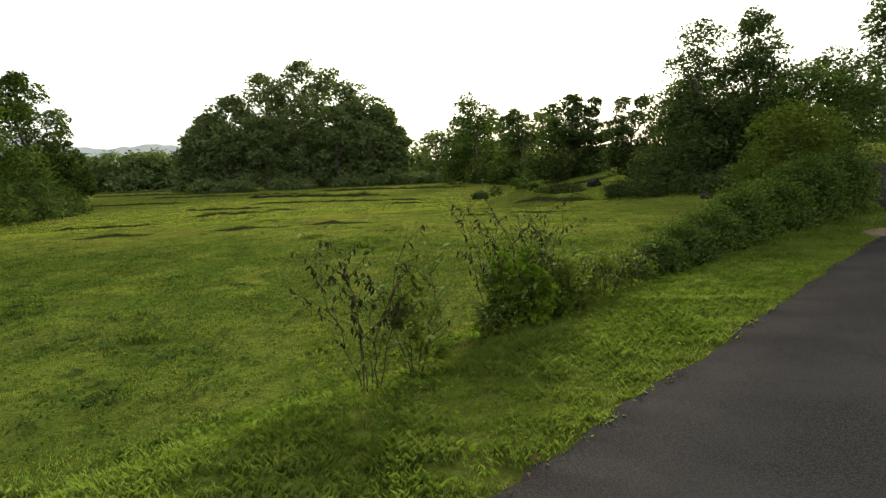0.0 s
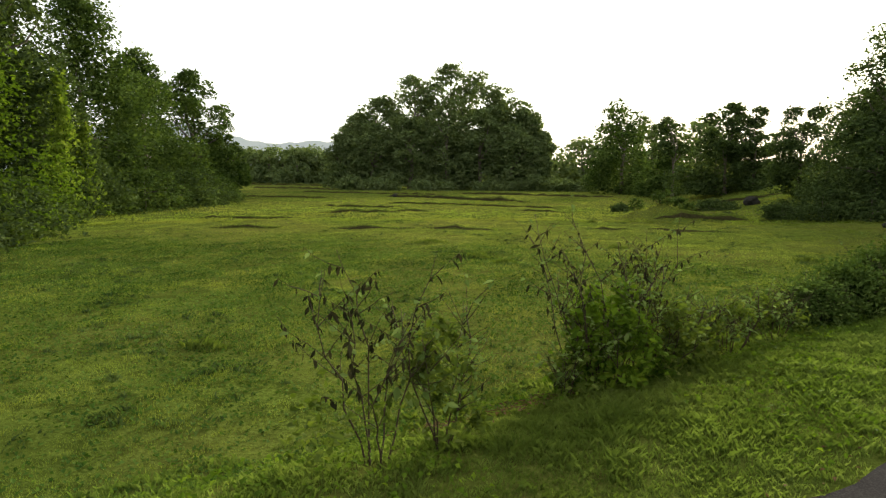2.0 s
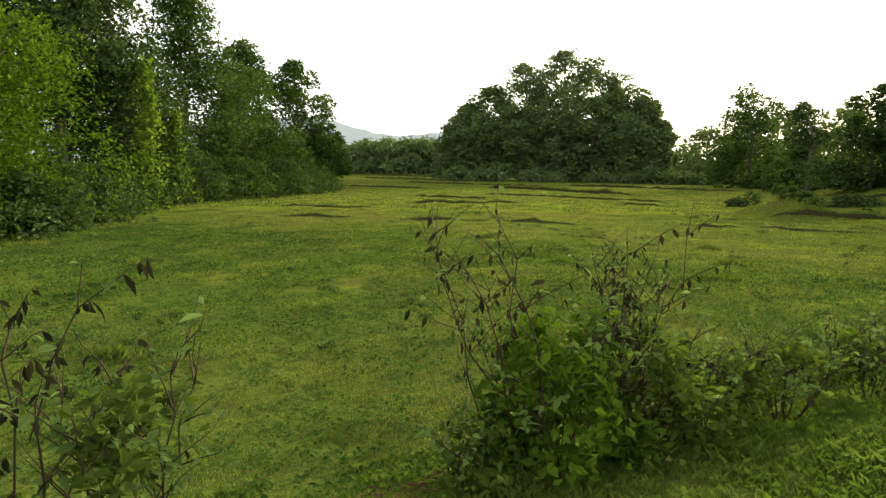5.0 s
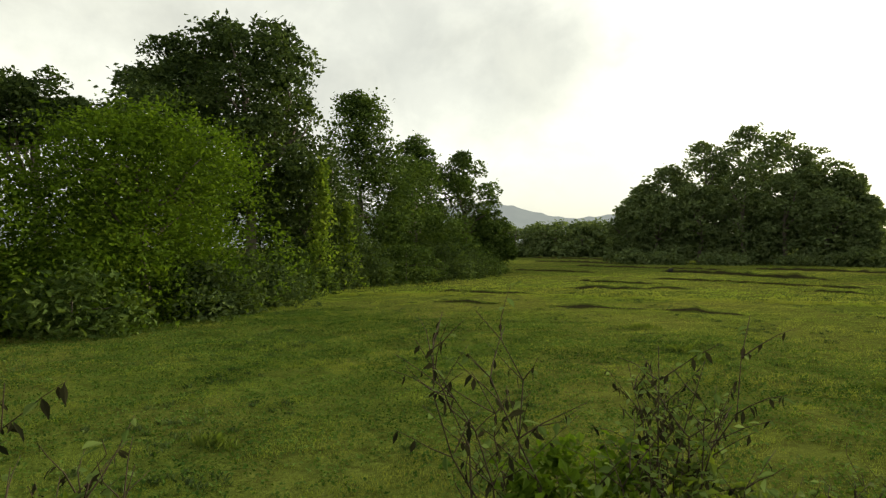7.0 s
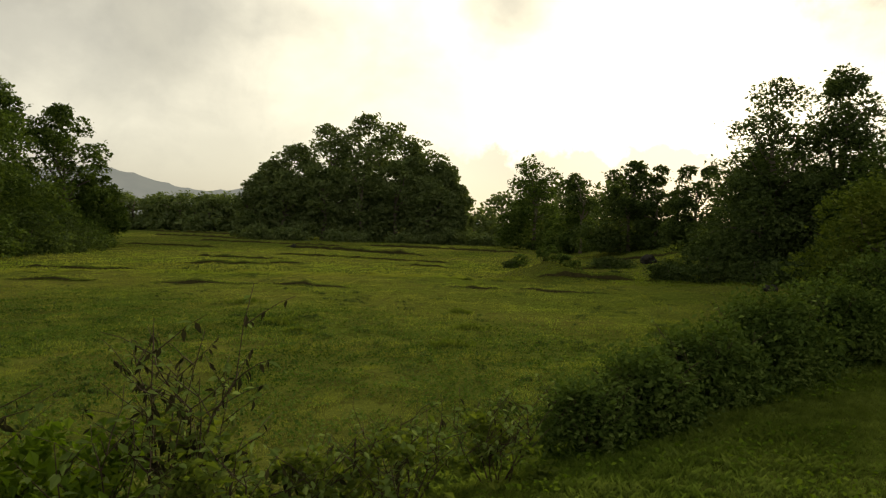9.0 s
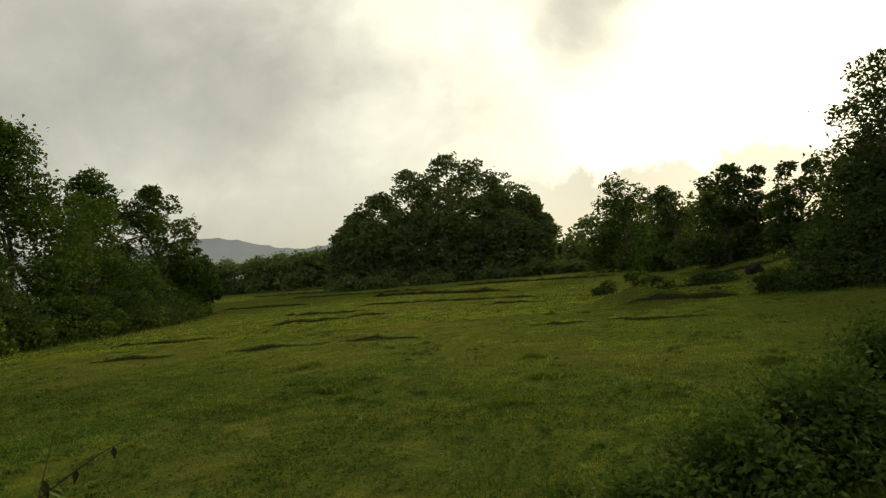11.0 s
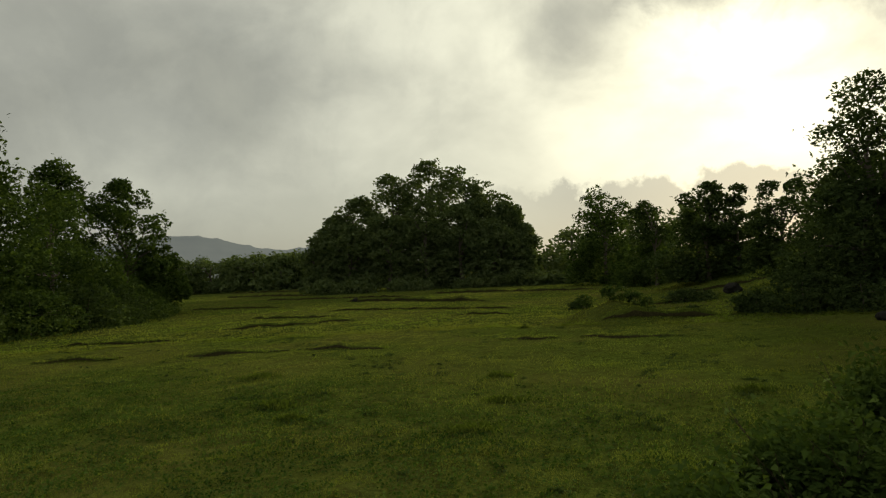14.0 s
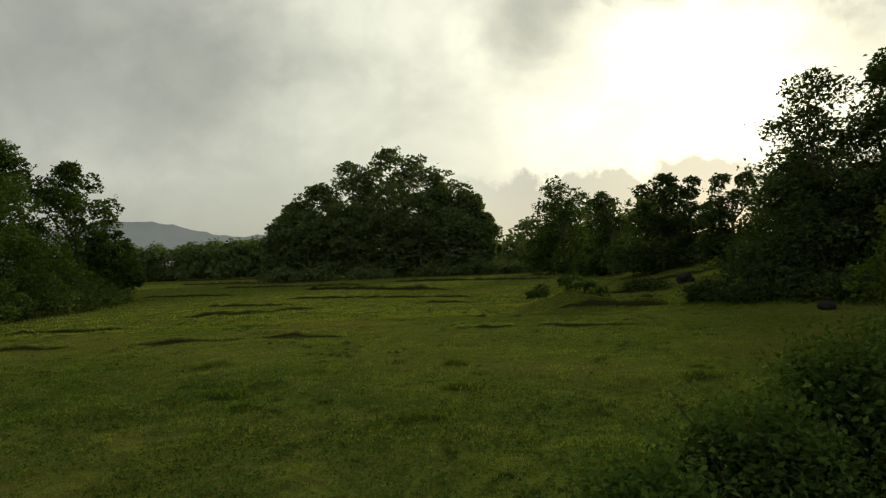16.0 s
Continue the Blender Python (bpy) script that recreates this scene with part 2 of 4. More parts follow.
FIELD_BLADE = blade_material("field_grass", (0.062, 0.092, 0.013), (0.112, 0.154, 0.025), (0.158, 0.205, 0.044), 0.36)
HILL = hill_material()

# ---- plan: the road's frame and the lie of the land ----
P0, D, R = (0.49, 2.95), (0.63, 0.7766), (0.7766, -0.63)
ROAD_Z, FIELD_Z, ROAD_W = -0.15, -0.45, 3.6


def along(x, y):
    """Distance along the road's left edge, and to its right."""
    dx, dy = x - P0[0], y - P0[1]
    return dx * D[0] + dy * D[1], dx * R[0] + dy * R[1]


def from_road(s, o):
    return P0[0] + s * D[0] + o * R[0], P0[1] + s * D[1] + o * R[1]


def edge(s):
    """The road bends left further on."""
    return -0.014 * np.maximum(s - 10, 0) ** 2 * np.where(s < 60, 1.0, 0) - np.where(s >= 60, 35.0 + 1.4 * (s - 60), 0)


def smooth(a, b, v):
    u = np.clip((v - a) / (b - a), 0, 1)
    return u * u * (3 - 2 * u)


def wave(x, y, k, seed):
    """Cheap rolling noise from a few sines."""
    q = np.random.RandomState(seed)
    total = 0
    for i in range(7):
        a, f, p = q.rand() * 6.283, k * (0.6 + 1.6 * q.rand()), q.rand() * 6.283
        total = total + np.sin((x * math.cos(a) + y * math.sin(a)) * f + p)
    return total / 7


def land(x, y):
    """Height of the ground."""
    x, y = np.asarray(x, float), np.asarray(y, float)
    s, o = along(x, y)
    o = o - edge(s)
    climb = 0.075 * np.maximum(s - 19, 0) * smooth(-14, -1, o)
    climb = np.minimum(climb, 3.0)
    bank = smooth(-2.75, -1.15, o + 0.25 * wave(s, o * 0, 1.1, 4))
    z = FIELD_Z + (ROAD_Z - FIELD_Z) * bank
    far_side = smooth(ROAD_W + 0.4, ROAD_W + 3, o)
    z = z - 0.15 * far_side
    rough_field = (1 - bank) * (0.045 * wave(x, y, 1.5, 1) + 0.05 * wave(x, y, 3.6, 6) + 0.045 * wave(x, y, 0.45, 2))
    rough_verge = bank * (1 - smooth(-0.45, 0.0, o)) * 0.03 * wave(x, y, 3.0, 3)
    ditch = -0.05 * np.exp(-((o + 2.5) / 0.35) ** 2)
    d2 = (x - 2.75) ** 2 / 1.3 + (y - 29.9) ** 2 / 1.6
    mound = 0.62 * np.exp(-d2 * 0.75)
    return z + climb + rough_field + rough_verge + ditch + mound - 0.02 * smooth(-0.05, 0.1, o) * (1 - far_side)


def land1(x, y):
    return float(land(x, y))


# ---- helpers for meshes ----


def mesh(name, v, f, mat, flat=True):
    me = bpy.data.meshes.new(name)
    me.from_pydata(np.asarray(v, float).tolist(), [], f if isinstance(f, list) else np.asarray(f).tolist())
    me.materials.append(mat)
    if not flat:
        me.polygons.foreach_set("use_smooth", np.ones(len(me.polygons), bool))
    me.update()
    return me


def part(name, me, parent, label="", place=None):
    ob = new(name, me)
    ob.parent = parent
    if place is not None:
        ob.matrix_local = place
    return tagged(ob, label) if label else ob


def root(name, x, y, label, category, group="", z=None, turn=0.0):
    e = new(name)
    e.empty_display_size = 0.2
    e.matrix_world = pose(x, y, land1(x, y) if z is None else z, 0, 0, turn)
    return tagged(e, label, category, group)


def tube(pts, radii, sides=6):
    """Tapered tube along points; gives vertices and quads."""
    pts = np.asarray(pts, float)
    v, f = [], []
    for i, p in enumerate(pts):
        t = pts[min(i + 1, len(pts) - 1)] - pts[max(i - 1, 0)]
        t = t / (np.linalg.norm(t) + 1e-9)
        a = np.cross(t, (0.3, 0.9, 0.2) if abs(t[1]) < 0.8 else (1, 0, 0))
        a /= np.linalg.norm(a)
        b = np.cross(t, a)
        for k in range(sides):
            w = 2 * math.pi * k / sides
            v.append(p + radii[i] * (a * math.cos(w) + b * math.sin(w)))
    for i in range(len(pts) - 1):
        for k in range(sides):
            j = (k + 1) % sides
            f.append((i * sides + k, i * sides + j, (i + 1) * sides + j, (i + 1) * sides + k))
    f.append(tuple(range((len(pts) - 1) * sides, len(pts) * sides)))
    return v, f


def crooked(q, a, b, n, bend, sag=0.0):
    """A crooked line from a to b."""
    a, b = np.asarray(a, float), np.asarray(b, float)
    ln = np.linalg.norm(b - a)
    out = []
    off = np.zeros(3)
    for i in range(n):
        u = i / (n - 1)
        if 0 < i < n - 1:
            off = off + q.normal(0, bend * ln, 3)
        out.append(a + (b - a) * u + off * math.sin(math.pi * u) + np.array((0, 0, sag * ln * math.sin(math.pi * u))))
    return out


def leaf_cards(q, p, size, aspect=0.5, droop=0.0, up_bias=0.5, tilt=0.6):
    """Folded diamond leaves at the points p; vertices and quads."""
    n = len(p)
    axis = q.normal(0, 1, (n, 3))
    axis[:, 2] = axis[:, 2] * tilt - droop
    axis /= np.linalg.norm(axis, axis=1)[:, None]
    nor = q.normal(0, 1, (n, 3))
    nor[:, 2] += up_bias * 1.5
    side = np.cross(axis, nor)
    side /= np.linalg.norm(side, axis=1)[:, None] + 1e-9
    nor = np.cross(side, axis)
    s = (size * (0.6 + 0.8 * q.rand(n)))[:, None]
    w = s * aspect * 0.5
    mid = p - axis * s * 0.08
    v = np.stack([p - axis * s * 0.5, mid + side * w + nor * w * 0.35, p + axis * s * 0.5 - nor * s * 0.08, mid - side * w + nor * w * 0.35], 1)
    return v.reshape(-1, 3), np.arange(n * 4).reshape(-1, 4)


PROFILES = {
    "dome": lambda u: np.sqrt(np.clip(1 - u ** 2.2, 0, 1)) * (0.92 + 0.08 * u),
    "round": lambda u: np.sqrt(np.clip(1 - ((u - 0.42) / 0.6) ** 2, 0.02, 1)),
    "cone": lambda u: np.clip(1 - u, 0, 1) ** 0.75 + 0.06,
    "column": lambda u: 0.62 + 0.38 * np.sin(u * 7.0 + 0.6) * (1 - u) + 0.1 - 0.45 * u ** 3,
    "umbrella": lambda u: np.sqrt(np.clip(1 - ((u - 0.25) / 0.78) ** 2, 0.03, 1)),
    "spire": lambda u: (1.0 - 0.62 * u) * np.sqrt(np.clip(1 - u ** 7, 0.05, 1)),
    "bush": lambda u: np.sqrt(np.clip(1 - (u * 0.97) ** 2.0, 0, 1)),
}


def tree(name, x, y, height, spread, shape, clumps, leaves, card, leaf_mat, label, low=0.2, trunk=0.2, seed=1, rc=0.2, group="", ratio=1.0, lean=0.0, category="tree", limbs=6, gaps=0.35, ragged=0.12, inner=0.15, hollow=0.8):
    """A trunk, crooked limbs and a crown of many small leaf sprays gathered in clumps."""
    q = np.random.RandomState(seed)
    base = root(name, x, y, label, category, group)
    leaves, card, z0 = int(leaves * 0.88), card * 1.09, height * low
    u = q.rand(clumps) ** 0.85
    th = q.rand(clumps) * 2 * math.pi
    r = PROFILES[shape](u) * spread * (0.35 + 0.57 * q.rand(clumps) ** 0.5)
    rad = spread * rc * (0.7 + 0.9 * q.rand(clumps)) * (1.2 - gaps * u)
    c = np.stack([r * np.cos(th) + lean * u, r * np.sin(th) * ratio, z0 + (height - z0) * u], 1)
    c[:, 2] = np.maximum(c[:, 2] - rad * 0.5, rad * 0.3)
    # each bough is a lumpy cushion of leaves with a few loose sprays
    weight = rad ** 2 * (1.0 - 0.25 * u)
    pick = q.choice(clumps, leaves, p=weight / weight.sum())
    d = q.normal(0, 1, (leaves, 3))
    d[:, 2] += 0.45
    d /= np.linalg.norm(d, axis=1)[:, None]
    ph = q.rand(clumps)[pick] * 6.283
    lump = 1.0 + 0.20 * np.sin(4.0 * d[:, 0] + ph) * np.cos(4.3 * d[:, 1] - ph) + 0.14 * np.sin(7.0 * d[:, 2] + 5.0 * d[:, 0] + 2.0 * ph)
    loose = np.where(q.rand(leaves) < ragged, 1.0 + 0.3 * np.minimum(np.abs(q.normal(0, 1, leaves)), 1.5), 1.0)
    p = c[pick] + d * (rad[pick] * lump * loose * (0.55 + 0.45 * q.rand(leaves) ** 0.35))[:, None] * np.array((1.0, 1.0, 0.72))
    # shaded inner leaves of the lower crown
    k = int(leaves * inner)
    uu, tt = q.rand(k) ** 1.6, q.rand(k) * 2 * math.pi
    rr = PROFILES[shape](uu) * spread * 0.72 * np.sqrt(q.rand(k))
    p[:k] = np.stack([rr * np.cos(tt) + lean * uu, rr * np.sin(tt) * ratio, z0 + (height - z0) * uu * hollow], 1)
    p[:, 2] = np.maximum(p[:, 2], 0.03)
    v, f = leaf_cards(q, p, np.full(leaves, card), 0.55)
    part("crown", mesh("crown", v, f, leaf_mat), base)
    top = np.array((lean * 0.6, 0, height * (0.72 if shape != "umbrella" else 0.8)))
    line = crooked(q, (0, 0, -0.25), top, 7, 0.02)
    v, f = tube(line, np.linspace(trunk, trunk * 0.25, 7) * np.array((1.35, 1, 1, 1, 1, 1, 1)), 8)
    part("trunk", mesh("trunk", v, f, BARK, False), base)
    order = np.argsort(-r * (0.4 + u))[: limbs * 3 : 3]
    for i in order:
        k = 2 + int(min(0.7, 0.15 + 0.5 * u[i]) * 4)
        v, f = tube(crooked(q, line[min(k, 5)], c[i], 6, 0.04, 0.06), np.linspace(trunk * 0.5, trunk * 0.07, 6), 5)
        part("limb", mesh("limb", v, f, BARK, False), base)
    return base

# ---- ground and road ----


def ground():
    g = np.sinh(np.linspace(-1, 1, 421) * 5.9) / math.sinh(5.9)
    gx, gy = np.meshgrid(1.0 + g * 2200, 15.0 + g * 2200, indexing="ij")
    v = np.stack([gx, gy, land(gx, gy)], -1).reshape(-1, 3)
    i = np.arange(420 * 421).reshape(420, 421)[:, :420].reshape(-1)
    f = np.stack([i, i + 421, i + 422, i + 1], 1)
    return tagged(new("ground", mesh("ground", v, f, TURF, False)), "short grazed green turf of a wide flat field", "ground", kind="structure")


def road():
    q = np.random.RandomState(5)
    s = np.concatenate([np.arange(-14, 16, 0.12), np.arange(16, 58, 0.5)])
    rag_l = 0.05 * wave(s, s * 0, 2.2, 8) + 0.04 * wave(s, s * 0, 9.0, 9) + q.normal(0, 0.012, len(s))
    rag_r = 0.06 * wave(s, s * 0, 2.0, 10) + q.normal(0, 0.012, len(s))
    v, f = [], []
    cols = 9
    for i, si in enumerate(s):
        e = float(edge(np.array(si)))
        flat_z = land1(*from_road(si, e + 1.8)) + 0.035
        for k in range(cols):
            o = e + (rag_l[i] if k < 2 else 0) + (ROAD_W + (rag_r[i] if k >= cols - 2 else 0)) * max(0, min(1, (k - 1) / (cols - 3)))
            x, y = from_road(si, o)
            crown = 0.035 * (1 - ((k - 4) / 3.5) ** 2) if 0 < k < cols - 1 else 0
            z = flat_z + crown
            if k in (0, cols - 1):
                z -= 0.09
            v.append((x, y, z))
    for i in range(len(s) - 1):
        for k in range(cols - 1):
            a = i * cols + k
            f.append((a, a + 1, a + cols + 1, a + cols))
    return tagged(new("road", mesh("road", v, f, ASPHALT, False)), "narrow worn dark asphalt road with ragged edges", "road", kind="structure")


def hill():
    """Far ridge, falling to the east."""
    v, f = [], []
    n = 160
    for i in range(n):
        a = -75 + 80 * i / (n - 1)
        ridge = 3.1 + 0.9 * math.exp(-((a + 37) / 4.5) ** 2) * 1.0 + 0.6 * math.exp(-((a + 55) / 9) ** 2)
        ridge = ridge - 0.55 * max(0, min(1, (a + 34.5) / 5.0)) + 0.35 * math.exp(-((a + 25.5) / 2.2) ** 2)
        ridge = ridge * (1 - max(0, min(1, (a + 24) / 8)) * 0.75) + 0.05 * math.sin(a * 3.1) + 0.04 * math.sin(a * 7.7 + 1)
        for k in range(5):
            d = 1500 - 100 * k
            h = d * math.tan(radians(ridge)) * (1, 0.8, 0.52, 0.25, 0)[k] - (8 if k == 4 else 0)
            v.append((d * math.sin(radians(a)), d * math.cos(radians(a)), h))
    for i in range(n - 1):
        for k in range(4):
            a = i * 5 + k
            f.append((a, a + 1, a + 6, a + 5))
    return tagged(new("backdrop_hill", mesh("hill", v, f, HILL, False)), "distant hill ridge with a grey glow for morning haze", "hill", kind="structure")


ground()
road()
hill()


def bund(x0, y0, x1, y1, h, w, seed, label="low earthen field bund overgrown with short grass", mat=None):
    """A low uneven ridge between paddies, with a steeper bare side facing south, its shade put into the colour."""
    q = np.random.RandomState(seed)
    ln = math.hypot(x1 - x0, y1 - y0)
    n = max(8, int(ln / 0.3))
    ux, uy = (x1 - x0) / ln, (y1 - y0) / ln
    nx, ny = -uy, ux
    if ny < 0:
        nx, ny = -nx, -ny
    base = root("field_bund", x0, y0, label, "bund", "bunds between the paddies", z=0)
    v, f = [], []
    prof = ((-0.6, -0.08), (-0.34, 0.05), (-0.24, 0.88), (0.0, 1.0), (0.45, 0.75), (1.2, 0.15), (1.6, -0.08))
    m = len(prof)
    wob = np.cumsum(q.normal(0, 0.05, n))
    wob -= np.linspace(wob[0], wob[-1], n)
    hh = 1.25 * h * np.clip(0.75 + 0.35 * wave(np.arange(n) * 0.3, np.zeros(n), 2.4, seed) + q.normal(0, 0.14, n), 0.25, 1.4)
    hh *= np.clip(np.minimum(np.arange(n), np.arange(n)[::-1]) / 3.0, 0.1, 1)
    for i in range(n):
        u = ln * i / (n - 1)
        for a, b in prof:
            px = ux * u + nx * (a * w + wob[i])
            py = uy * u + ny * (a * w + wob[i])
            v.append((px, py, land1(x0 + px, y0 + py) + b * hh[i] + (q.normal(0, 0.02) if b > 0 else 0)))
    for i in range(n - 1):
        for k in range(m - 1):
            a = i * m + k
            f.append((a, a + m, a + m + 1, a + 1))
    part("turf_ridge", mesh("turf_ridge", v, f, mat or TURF, False), base)
    # bare earth sheet, coloured dark as the shade of the south side
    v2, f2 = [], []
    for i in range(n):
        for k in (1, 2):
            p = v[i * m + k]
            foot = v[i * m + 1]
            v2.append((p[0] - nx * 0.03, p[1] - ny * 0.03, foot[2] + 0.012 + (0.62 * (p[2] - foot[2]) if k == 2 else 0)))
    for i in range(n - 1):
        f2.append((2 * i, 2 * i + 2, 2 * i + 3, 2 * i + 1))
    part("bare_face", mesh("bare_face", v2, f2, SHADED_EARTH, False), base, "bare earth face coloured dark for its shade")
    # fringe of grass
    k = int(ln * 80)
    t = q.rand(k)
    side = 0.1 * w + q.normal(0, 0.34 * w, k)
    px, py = ux * ln * t + nx * side, uy * ln * t + ny * side
    pz = land(x0 + px, y0 + py) + np.interp(t, np.linspace(0, 1, n), hh) * 0.75
    vv, ff = blades(q, np.stack([px, py, pz], 1), 0.03, 0.08, 0.018)
    tagged(part("grass_fringe", mesh("grass_fringe", vv, ff, FIELD_BLADE), base), kind="stuff")
    return base


def blades(q, p, short, tall, width, lean=0.5, grow=1.0):
    """Bent grass blades, one triangle pair each."""
    n = len(p)
    a = q.rand(n) * 2 * math.pi
    h = (short + (tall - short) * q.rand(n) ** 1.6) * grow
    l = h * lean * (0.3 + q.rand(n))
    w = width * (0.6 + 0.7 * q.rand(n))
    dx, dy = np.cos(a), np.sin(a)
    b = a + math.pi / 2 + q.normal(0, 0.5, n)
    sx, sy = np.cos(b) * w / 2, np.sin(b) * w / 2
    z = np.zeros(n)
    v0 = p + np.stack([-sx, -sy, z - 0.01], 1)
    v1 = p + np.stack([sx, sy, z - 0.01], 1)
    v2 = p + np.stack([dx * l * 0.35 + sx * 0.8, dy * l * 0.35 + sy * 0.8, h * 0.62], 1)
    v3 = p + np.stack([dx * l, dy * l, h * (1.0 - 0.1 * lean)], 1)
    v = np.stack([v0, v1, v2, v3], 1).reshape(-1, 3)
    return v, np.arange(4 * n).reshape(-1, 4)


def grass_sheet(name, xs, ys, mat, label, short, tall, width, seed, lean=0.5, fine=True):
    q = np.random.RandomState(seed)
    z = land(xs, ys)
    grow = np.clip(0.9 + 0.55 * wave(xs, ys, 7.0, 14) + 0.6 * wave(xs, ys, 2.2, 16), 0.45, 2.0)
    v, f = blades(q, np.stack([xs, ys, z], 1), short, tall, width, lean, grow)
    if not fine:
        v = v.reshape(-1, 4, 3)[:, (0, 1, 3)].reshape(-1, 3)
        f = np.arange(len(v)).reshape(-1, 3)
    return tagged(new(name, mesh(name, v, f, mat)), label, "grass", kind="stuff")


# bunds, by their ends on the plan
for k, (x0, y0, x1, y1, h, w) in enumerate((
    (-12.6, 29.6, -9.6, 31.6, 0.16, 0.45), (-9.8, 31.3, -8.4, 33.4, 0.22, 0.5), (-8.3, 21.0, -5.7, 22.4, 0.15, 0.7),
    (-5.3, 22.7, -2.9, 22.6, 0.15, 0.7), (-17.5, 53.0, -4.8, 46.0, 0.30, 0.6), (-4.4, 34.6, -1.4, 35.1, 0.12, 0.45),
    (-13.5, 41.0, -2.0, 38.5, 0.12, 0.5), (-0.2, 24.0, 1.4, 24.2, 0.13, 0.6), (2.0, 24.1, 4.4, 24.4, 0.10, 0.6), (-12.3, 20.5, -9.9, 20.7, 0.12, 0.5), (-30.0, 62.0, -14.0, 58.5, 0.20, 0.6),
    (-62.0, 104.0, -34.0, 92.0, 0.28, 0.8), (-45.0, 78.0, -30.0, 72.0, 0.25, 0.7), (-14.0, 64.0, 1.0, 60.0, 0.25, 0.7),
    (-16.0, 24.5, -11.0, 25.5, 0.09, 0.5), (2.4, 28.3, 6.6, 29.9, 0.26, 0.6), (6.6, 29.9, 9.0, 31.2, 0.24, 0.6), (6.0, 46.0, 11.0, 44.5, 0.2, 0.8),
    (-28.0, 48.0, -20.0, 47.0, 0.14, 0.6), (-16.0, 36.5, -10.5, 35.8, 0.10, 0.5), (2.0, 37.0, 6.0, 38.5, 0.12, 0.5))):
    bund(x0, y0, x1, y1, h, w * 0.5, 40 + k)

# ---- trees ----
GROVE = "trees of the dome-shaped grove"
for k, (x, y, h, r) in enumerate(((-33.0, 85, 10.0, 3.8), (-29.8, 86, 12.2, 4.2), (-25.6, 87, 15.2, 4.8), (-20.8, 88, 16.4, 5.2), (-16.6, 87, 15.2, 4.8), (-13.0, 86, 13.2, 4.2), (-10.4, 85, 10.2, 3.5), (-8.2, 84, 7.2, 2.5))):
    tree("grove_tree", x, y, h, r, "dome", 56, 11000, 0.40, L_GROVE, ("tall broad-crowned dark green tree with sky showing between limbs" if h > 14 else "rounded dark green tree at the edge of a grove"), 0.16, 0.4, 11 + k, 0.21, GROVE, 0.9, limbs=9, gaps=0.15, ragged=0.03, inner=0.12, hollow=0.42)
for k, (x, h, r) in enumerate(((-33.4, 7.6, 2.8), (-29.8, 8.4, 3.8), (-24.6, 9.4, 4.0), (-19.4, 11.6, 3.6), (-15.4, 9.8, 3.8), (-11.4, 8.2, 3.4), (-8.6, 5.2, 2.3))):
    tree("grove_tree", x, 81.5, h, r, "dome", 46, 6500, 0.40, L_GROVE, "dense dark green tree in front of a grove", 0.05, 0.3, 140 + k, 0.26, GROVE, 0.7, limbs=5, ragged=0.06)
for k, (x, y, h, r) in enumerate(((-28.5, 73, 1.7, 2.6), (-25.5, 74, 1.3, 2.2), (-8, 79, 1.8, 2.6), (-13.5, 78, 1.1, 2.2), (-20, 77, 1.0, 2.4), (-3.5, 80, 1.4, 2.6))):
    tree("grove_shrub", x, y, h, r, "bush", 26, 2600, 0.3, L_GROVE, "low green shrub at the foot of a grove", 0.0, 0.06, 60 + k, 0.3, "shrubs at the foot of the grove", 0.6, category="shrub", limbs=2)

LEFT = "trees of the wood beside the field"
tree("wood_tree", -15.0, 12.0, 5.7, 3.5, "dome", 54, 49300, 0.11, L_BRIGHT, "leafy fresh green tree with foliage down to the ground", 0.02, 0.14, 21, 0.3, LEFT, limbs=6, inner=0.34, hollow=0.92)
tree("wood_tree", -15.8, 7.2, 4.8, 3.6, "dome", 50, 39150, 0.12, L_BRIGHT, "leafy fresh green tree with foliage down to the ground", 0.02, 0.14, 22, 0.3, LEFT, limbs=6, inner=0.34, hollow=0.92)
tree("wood_tree", -20.6, 18.6, 11.0, 3.0, "round", 90, 29000, 0.18, L_DARK, "tall dark green tree rising behind thickets", 0.3, 0.26, 23, 0.2, LEFT, limbs=10, gaps=0.1)
tree("wood_tree", -23.4, 17.0, 10.2, 2.4, "umbrella", 46, 13050, 0.18, L_DARK, "tall flat-topped dark tree rising behind thickets", 0.62, 0.22, 24, 0.24, LEFT, limbs=10)
tree("wood_tree", -26.6, 13.0, 8.9, 2.3, "umbrella", 30, 9425, 0.20, L_DARK, "flat-topped dark tree rising behind thickets", 0.68, 0.2, 25, 0.26, LEFT, limbs=9)
tree("wood_tree", -24.0, 27.5, 10.0, 4.2, "cone", 100, 29000, 0.18, L_MID, "pointed dark green tree with leafy drooping twigs", 0.02, 0.2, 26, 0.22, LEFT, limbs=9)
tree("wood_tree", -28.6, 37.0, 9.6, 2.9, "spire", 60, 14500, 0.20, L_MID, "slender irregular green tree at a wood's edge", 0.05, 0.18, 27, 0.22, LEFT, limbs=8)
tree("wood_tree", -27.4, 41.0, 8.7, 2.9, "round", 80, 18850, 0.20, L_MID, "green tree at the end of a wood", 0.02, 0.18, 28, 0.2, LEFT, limbs=8)
tree("wood_tree", -26.4, 43.0, 4.6, 1.8, "round", 50, 8700, 0.20, L_MID, "small green tree at the end of a wood", 0.02, 0.12, 29, 0.22, LEFT, limbs=5)
tree("wood_tree", -22.2, 22.0, 7.2, 3.5, "dome", 80, 20300, 0.17, L_DARK, "dense dark green tree in a thicket", 0.02, 0.16, 30, 0.22, LEFT, limbs=6)
